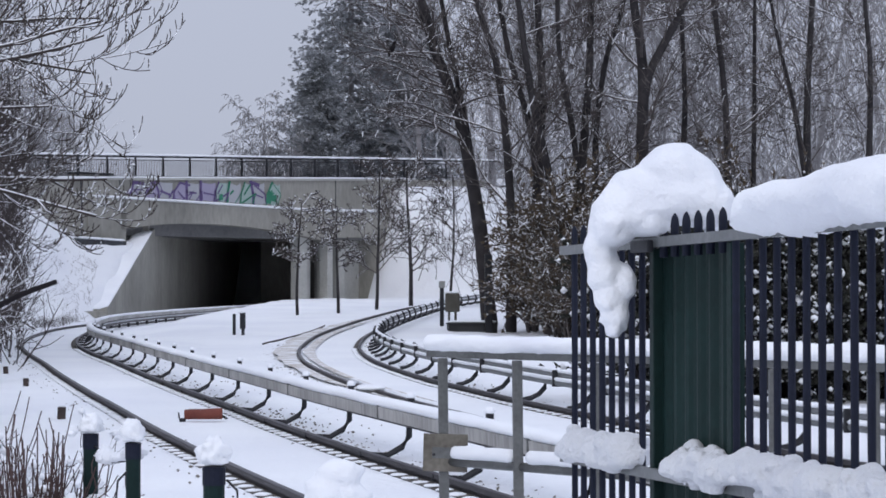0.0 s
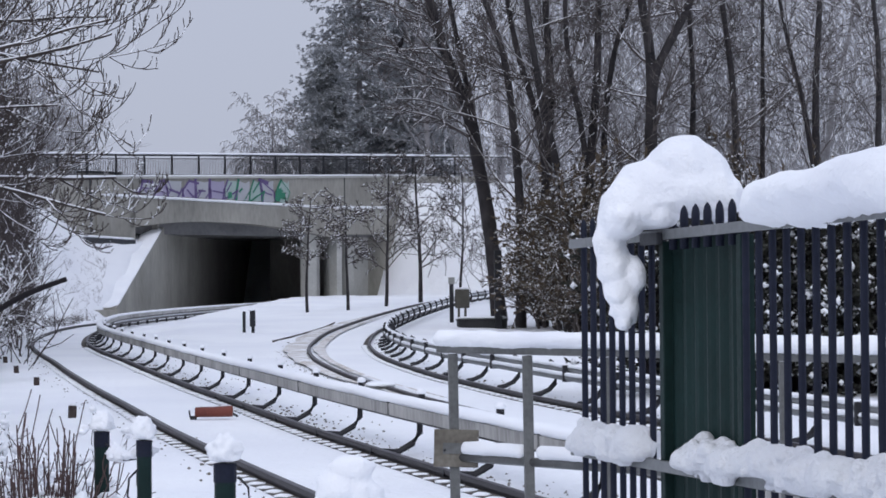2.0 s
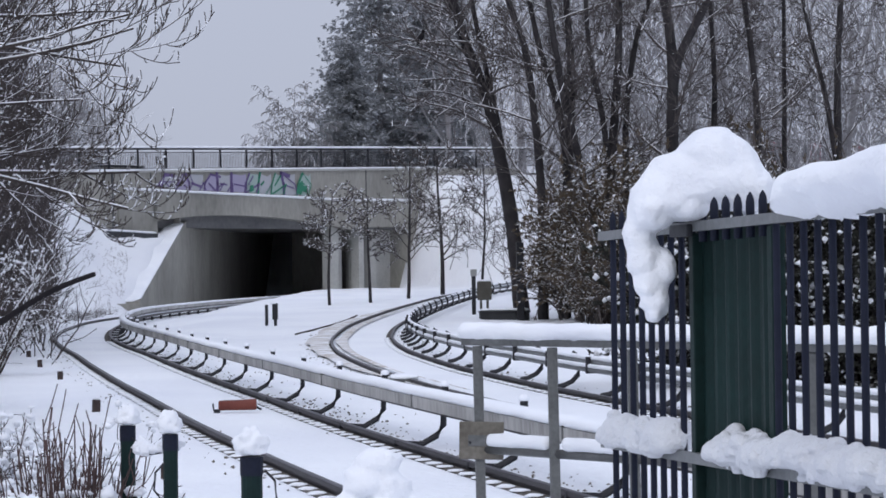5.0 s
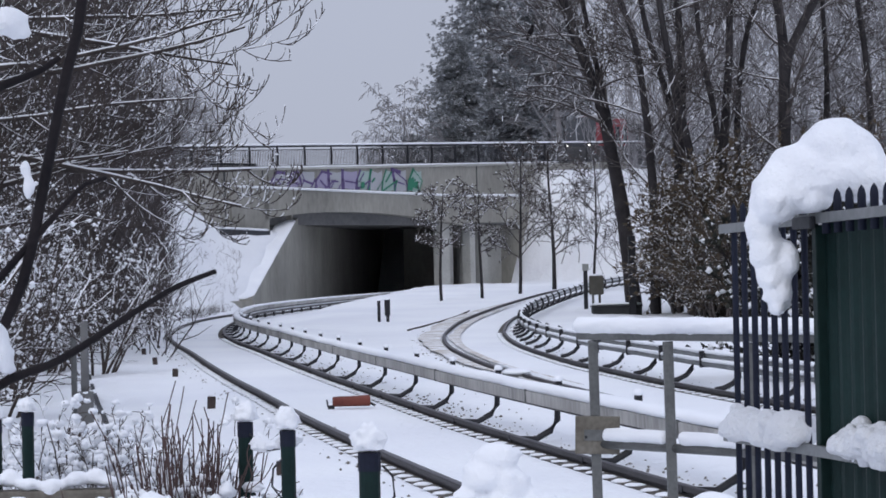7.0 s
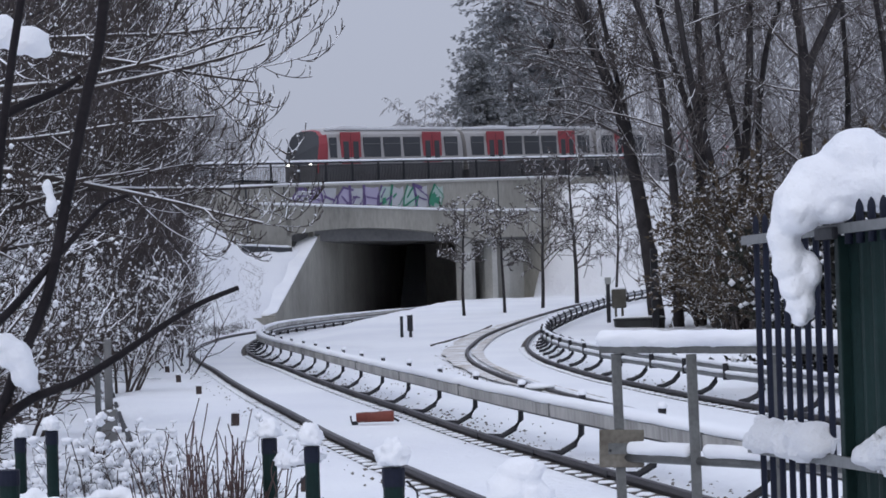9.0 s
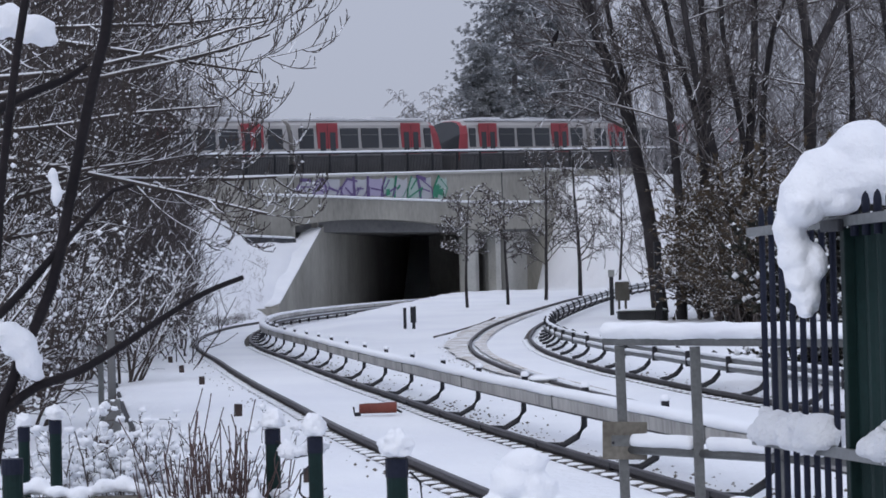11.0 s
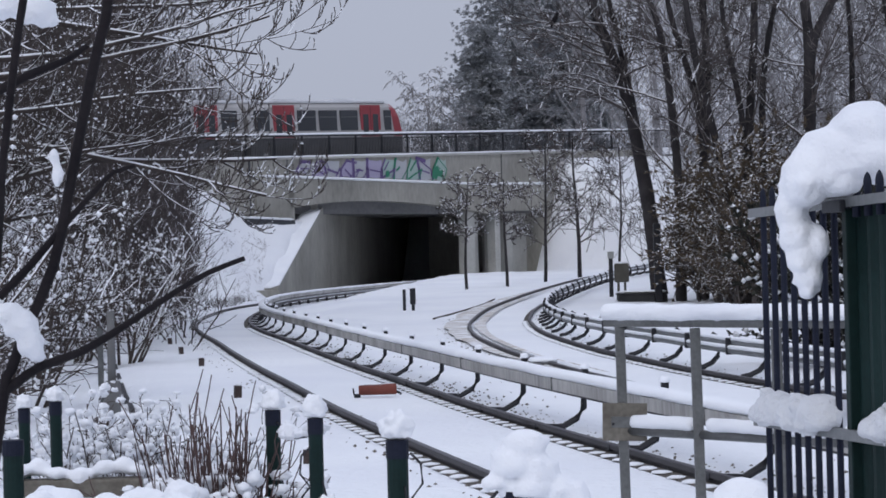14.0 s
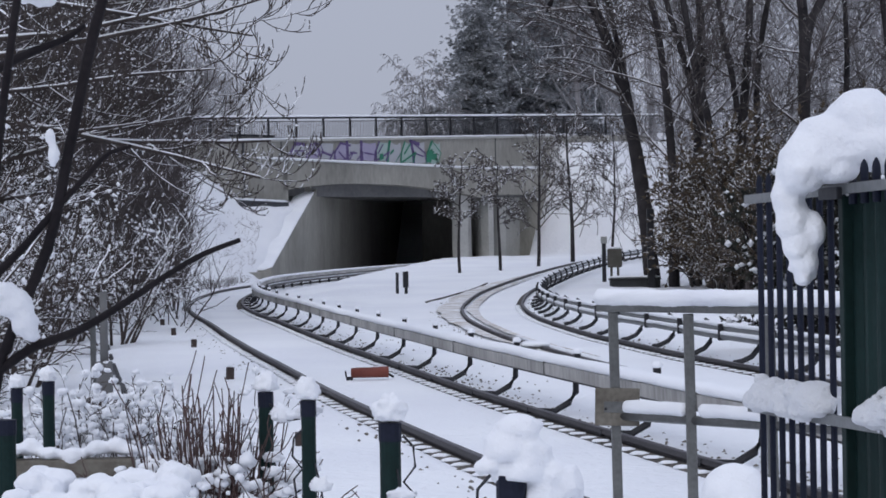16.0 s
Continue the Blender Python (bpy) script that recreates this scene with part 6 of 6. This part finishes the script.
def build_hedge():
    """The dark evergreen hedge beyond the railing, clotted with snow."""
    o = dict(segments=6, wobble=0.16, lift=(0.03, 0.03, 0.0), taper=0.4, thin=0.007, wood_levels=0, kids=(8, 5, 4), bare=(0.05, 0.1, 0.1), angle=(25, 65), shrink=(0.35, 0.6), clots=0.2, clot_size=(0.025, 0.075), tufts=1.0, tuft=(0.09, 0.022, 6))
    made, rng = [], random.Random(43)
    for k in range(20):
        x, y = 5.7 + 0.48 * (k % 10) + rng.uniform(-0.1, 0.1), (33.6 if k < 10 else 34.9) + rng.uniform(-0.2, 0.2)
        m = Matrix.Translation((x, y, -0.12)) @ pose(0, 0, 0, 0, 0, rng.uniform(0, 360)) @ Matrix.Diagonal((1, 1, rng.uniform(0.95, 1.15), 1))
        if k < 2:
            q = Plant(170 + k)
            for n in range(16):
                a = q.rng.uniform(0, 6.28)
                q.grow(Vector((0.3 * math.cos(a), 0.3 * math.sin(a), 0)), Vector((math.cos(a) * q.rng.uniform(0, 0.4), math.sin(a) * q.rng.uniform(0, 0.4), 1)).normalized(), q.rng.uniform(1.5, 2.5), 0.03, 0, 2, o)
            made.append(q.build("hedge_shrub", m, "dark evergreen hedge shrub holding clots of snow", "shrub", "shrubs of the hedge", NEAR_BARK, NEAR_BARK, HEDGE_LEAF))
        else:
            copy_thing(made[k % 2], m).matrix_basis = m


def massed_twigs(name, seed, count, area, high, size, label, material, lean=0.35, stout=1.0):
    """Undergrowth and far wood that nobody could count, in one mesh."""
    p = Plant(seed)
    g = p.rng.uniform
    for _ in range(count):
        x, y = area(p.rng)
        z = ground_z(x, y) + high * g(0, 1) ** 1.25
        d = Vector((g(-lean, lean), g(-lean, lean), g(0.25, 1))).normalized()
        long, r = size * g(0.5, 1.4), size * stout * g(0.005, 0.012)
        q = Vector((x, y, z))
        pts = [q]
        for _ in range(4):
            d = (d + Vector((g(-0.25, 0.25), g(-0.25, 0.25), g(-0.18, 0.2)))).normalized()
            pts.append(pts[-1] + d * long / 4)
        p.limb(p.twig, pts, [r, r * 0.85, r * 0.7, r * 0.5, r * 0.3], 3)
        for k in (1, 2, 3):
            e = (d + Vector((g(-0.9, 0.9), g(-0.9, 0.9), g(-0.5, 0.7)))).normalized()
            p.limb(p.twig, [pts[k], pts[k] + e * long * 0.22, pts[k] + (e + Vector((0, 0, 0.15))) * long * 0.4], [r * 0.6, r * 0.45, r * 0.25], 3)
    vs, fs = p.twig
    me = bpy.data.meshes.new(name)
    me.from_pydata(vs, [], fs)
    me.materials.append(material)
    tagged(new(name, me), label, "undergrowth", kind="stuff")


def build_masses():
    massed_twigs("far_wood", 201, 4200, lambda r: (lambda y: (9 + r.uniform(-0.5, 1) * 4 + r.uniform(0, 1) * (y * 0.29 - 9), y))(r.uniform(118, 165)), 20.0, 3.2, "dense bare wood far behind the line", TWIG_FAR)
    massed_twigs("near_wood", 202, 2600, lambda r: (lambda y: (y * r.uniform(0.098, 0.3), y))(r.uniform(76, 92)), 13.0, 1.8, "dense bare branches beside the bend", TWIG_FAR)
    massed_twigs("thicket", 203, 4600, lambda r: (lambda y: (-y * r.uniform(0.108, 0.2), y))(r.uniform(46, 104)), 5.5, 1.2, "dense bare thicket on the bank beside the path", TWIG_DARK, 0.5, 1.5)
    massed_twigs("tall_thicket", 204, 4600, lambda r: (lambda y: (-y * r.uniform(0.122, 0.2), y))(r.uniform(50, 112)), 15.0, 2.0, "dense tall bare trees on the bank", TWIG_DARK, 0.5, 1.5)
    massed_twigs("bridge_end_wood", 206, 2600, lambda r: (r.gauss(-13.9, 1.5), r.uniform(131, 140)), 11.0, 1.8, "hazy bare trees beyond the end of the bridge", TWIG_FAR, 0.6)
    massed_twigs("bank_stems", 205, 800, lambda r: (lambda y: (-9.0 - abs(r.gauss(0, 1)) * 2.0, y))(r.uniform(92, 117)), 0.02, 0.34, "dead grass stems poking through the snowy bank", TWIG, 0.8, 2.2)


def build_near_twigs():
    # the red-brown stems standing in snow
    s = Plant(150, True)
    fan = dict(segments=6, wobble=0.035, lift=(0.01, 0.05), taper=0.45, thin=0.0022, wood_levels=9, kids=(3,), bare=(0.35,), angle=(12, 32), shrink=(0.18, 0.35))
    for k in range(110):
        a, q = s.rng.uniform(0, 6.28), math.sqrt(s.rng.uniform(0, 1))
        tall = s.rng.uniform(0.62, 1.14) - 0.12 * q
        root = Vector((0.12 * q * math.cos(a), 0.12 * q * math.sin(a), 0.0))
        tip = Vector((0.30 * q * math.cos(a) + s.rng.uniform(-0.05, 0.05), 0.22 * q * math.sin(a), tall))
        s.grow(root, (tip - root).normalized(), (tip - root).length, 0.0056, 0, 1, fan)
    scrub = dict(segments=5, wobble=0.2, lift=(0.0, 0.0), taper=0.5, thin=0.002, wood_levels=9, kids=(5,), bare=(0.15,), angle=(25, 70), shrink=(0.3, 0.6))
    for k in range(120):
        a, q = s.rng.uniform(0, 6.28), math.sqrt(s.rng.uniform(0, 1))
        s.grow(Vector((0.36 * q * math.cos(a), 0.26 * q * math.sin(a), s.rng.uniform(0.25, 0.55))), Vector((s.rng.uniform(-0.7, 0.7), s.rng.uniform(-0.4, 0.4), 0.8)).normalized(), s.rng.uniform(0.2, 0.42), 0.0042, 0, 1, scrub)
    for k in range(620):
        a, q = s.rng.uniform(0, 6.28), math.sqrt(s.rng.uniform(0, 1))
        s.blob(Vector((0.36 * q * math.cos(a), 0.28 * q * math.sin(a), s.rng.uniform(0.4, 0.86) - 0.1 * q)), s.rng.uniform(0.008, 0.027) * (1.5 if k % 6 == 0 else 1.0))
    s.build("bush", Matrix.Translation((-0.87, 8.7, 0.02)), "clump of red-brown stems standing in clotted snow", "bush", "", TWIG_RED, TWIG_RED)
    t = Plant(151, True)
    for k in range(110):
        a, q = t.rng.uniform(0, 6.28), t.rng.uniform(0, 0.3)
        t.grow(Vector((q * math.cos(a) * 1.5, q * math.sin(a) * 1.5, 0.38)), Vector((t.rng.uniform(-0.6, 0.6), 0.2, 0.9)).normalized(), t.rng.uniform(0.45, 0.75), 0.006, 0, 2, dict(segments=6, wobble=0.14, lift=(0.0, 0.0, 0.0), taper=0.4, thin=0.002, wood_levels=0, kids=(4, 3), bare=(0.3, 0.2), angle=(25, 60), shrink=(0.3, 0.5), clots=0.22, clot_size=(0.008, 0.024)))
    t.build("bush", Matrix.Translation((-1.4, 10.2, -0.1)), "low tangle of dark twigs under clots of snow", "bush", "", TWIG_HEAVY, TWIG_HEAVY)
    # the dark branches close to the eye
    b = base("near_branch", (0, 0, 0), "dark bare branch close by with clots of snow", "branch")
    main = [(-0.85, 4.03, -0.05), (-0.84, 4.02, 0.8), (-0.766, 4.0, 1.354), (-0.746, 4.0, 1.431), (-0.715, 4.0, 1.507), (-0.691, 4.0, 1.555), (-0.671, 4.0, 1.602), (-0.655, 4.0, 1.66), (-0.639, 4.0, 1.736), (-0.622, 4.0, 1.813), (-0.603, 4.0, 1.899), (-0.587, 4.0, 1.965), (-0.57, 4.0, 2.023), (-0.5499999999999999, 4.0, 2.173)]
    part("stem", tube(bmesh.new(), curve_through(main, 0.05), 0.0095, 8), NEAR_BARK, b, "", True)
    for arm, r in (([(-0.761, 4.0, 1.393), (-0.698, 4.0, 1.435), (-0.63, 4.0, 1.458), (-0.562, 4.0, 1.495), (-0.465, 4.0, 1.556), (-0.407, 4.0, 1.588), (-0.344, 4.0, 1.611)], 0.0085),
                   ([(-0.763, 4.0, 1.556), (-0.714, 4.0, 1.603), (-0.655, 4.0, 1.669), (-0.596, 4.0, 1.731), (-0.562, 4.0, 1.764), (-0.526, 4.0, 1.774)], 0.0075),
                   ([(-0.766, 4.0, 1.901), (-0.747, 4.0, 1.911), (-0.688, 4.0, 1.938), (-0.64, 4.0, 1.955), (-0.601, 4.0, 1.98)], 0.009)):
        line = curve_through(arm, 0.03)
        part("side_branch", tube(bmesh.new(), line, [r * (1.05 - 0.6 * k / len(line)) for k in range(len(line))], 8), NEAR_BARK, b, "", True)
    soft_snow("snow_clot", [((-0.725, 3.99, 1.505), (0.03, 0.03, 0.032)), ((-0.71, 3.99, 1.475), (0.022, 0.03, 0.03)), ((-0.745, 3.99, 1.525), (0.03, 0.03, 0.022)), ((-0.70, 3.99, 1.455), (0.014, 0.02, 0.016))], b, "clot of wet snow", 0.005)
    soft_snow("snow_clot", [((-0.685, 3.98, 2.035), (0.035, 0.03, 0.03)), ((-0.73, 3.98, 2.05), (0.04, 0.03, 0.035)), ((-0.665, 3.98, 2.02), (0.02, 0.02, 0.015))], b, "clot of wet snow", 0.005)
    soft_snow("snow_clot", [((-0.655, 3.98, 1.76), (0.010, 0.012, 0.022)), ((-0.66, 3.98, 1.79), (0.009, 0.012, 0.016))], b, "clot of wet snow", 0.004)
    stem = [(-0.86, 3.9, -0.05), (-0.80, 3.9, 1.2), (-0.745, 3.9, 1.62), (-0.735, 3.9, 1.75), (-0.70, 3.9, 2.0), (-0.66, 3.9, 2.2)]
    part("stem", tube(bmesh.new(), curve_through(stem, 0.06), 0.007, 8), NEAR_BARK, b, "", True)


build_right_wood()
build_young_trees()
build_far_trees()
build_left_side()
build_right_shrubs()
build_hedge()
build_masses()


def build_bird():
    """A dark bird on a bough of the leaning tree."""
    b = base("crow", (3.64, 77.0, 9.18), "small dark bird perched on a snowy bough", "bird")
    bm = bmesh.new()
    bmesh.ops.create_uvsphere(bm, u_segments=12, v_segments=8, radius=1.0, matrix=pose(0, 0, 0.16, 0, 28, 0) @ Matrix.Diagonal((0.09, 0.085, 0.17, 1)))
    part("body", bm, NEAR_BARK, b, "", True)
    bm = bmesh.new()
    bmesh.ops.create_uvsphere(bm, u_segments=10, v_segments=8, radius=0.062, matrix=Matrix.Translation((0.08, 0, 0.34)))
    part("head", bm, NEAR_BARK, b, "", True)
    part("beak", tube(bmesh.new(), [(0.13, 0, 0.345), (0.20, 0, 0.33)], [0.02, 0.004], 6), NEAR_BARK, b)
    part("tail", box(bmesh.new(), -0.14, -0.04, -0.12, -0.06, 0.04, 0.10, 0.01), NEAR_BARK, b)
    w = base("bough", (3.64, 77.0, 9.18), "thin snowy bough under the perched bird", "branch")
    part("wood", tube(bmesh.new(), [(-0.9, 0.1, -0.16), (-0.3, 0, -0.05), (0.1, 0, -0.01), (0.9, 0.2, 0.08), (1.75, 0.6, 0.02)], [0.012, 0.02, 0.025, 0.035, 0.05], 6), TWIG, w)


build_bird()
build_near_twigs()


# seconds, and how far along the bridge the train's head is
TRAIN_RUN = ((0.0, 123.0), (5.5, 52.6), (9.0, 7.2), (11.3, -23.0), (12.5, -39.2), (14.5, -66.1), (16.0, -86.2))


def motions():
    for k, car in enumerate(CARS):
        walk(car, [(t, train_pose(s + CAR_PLACES[k])) for t, s in TRAIN_RUN])


motions()
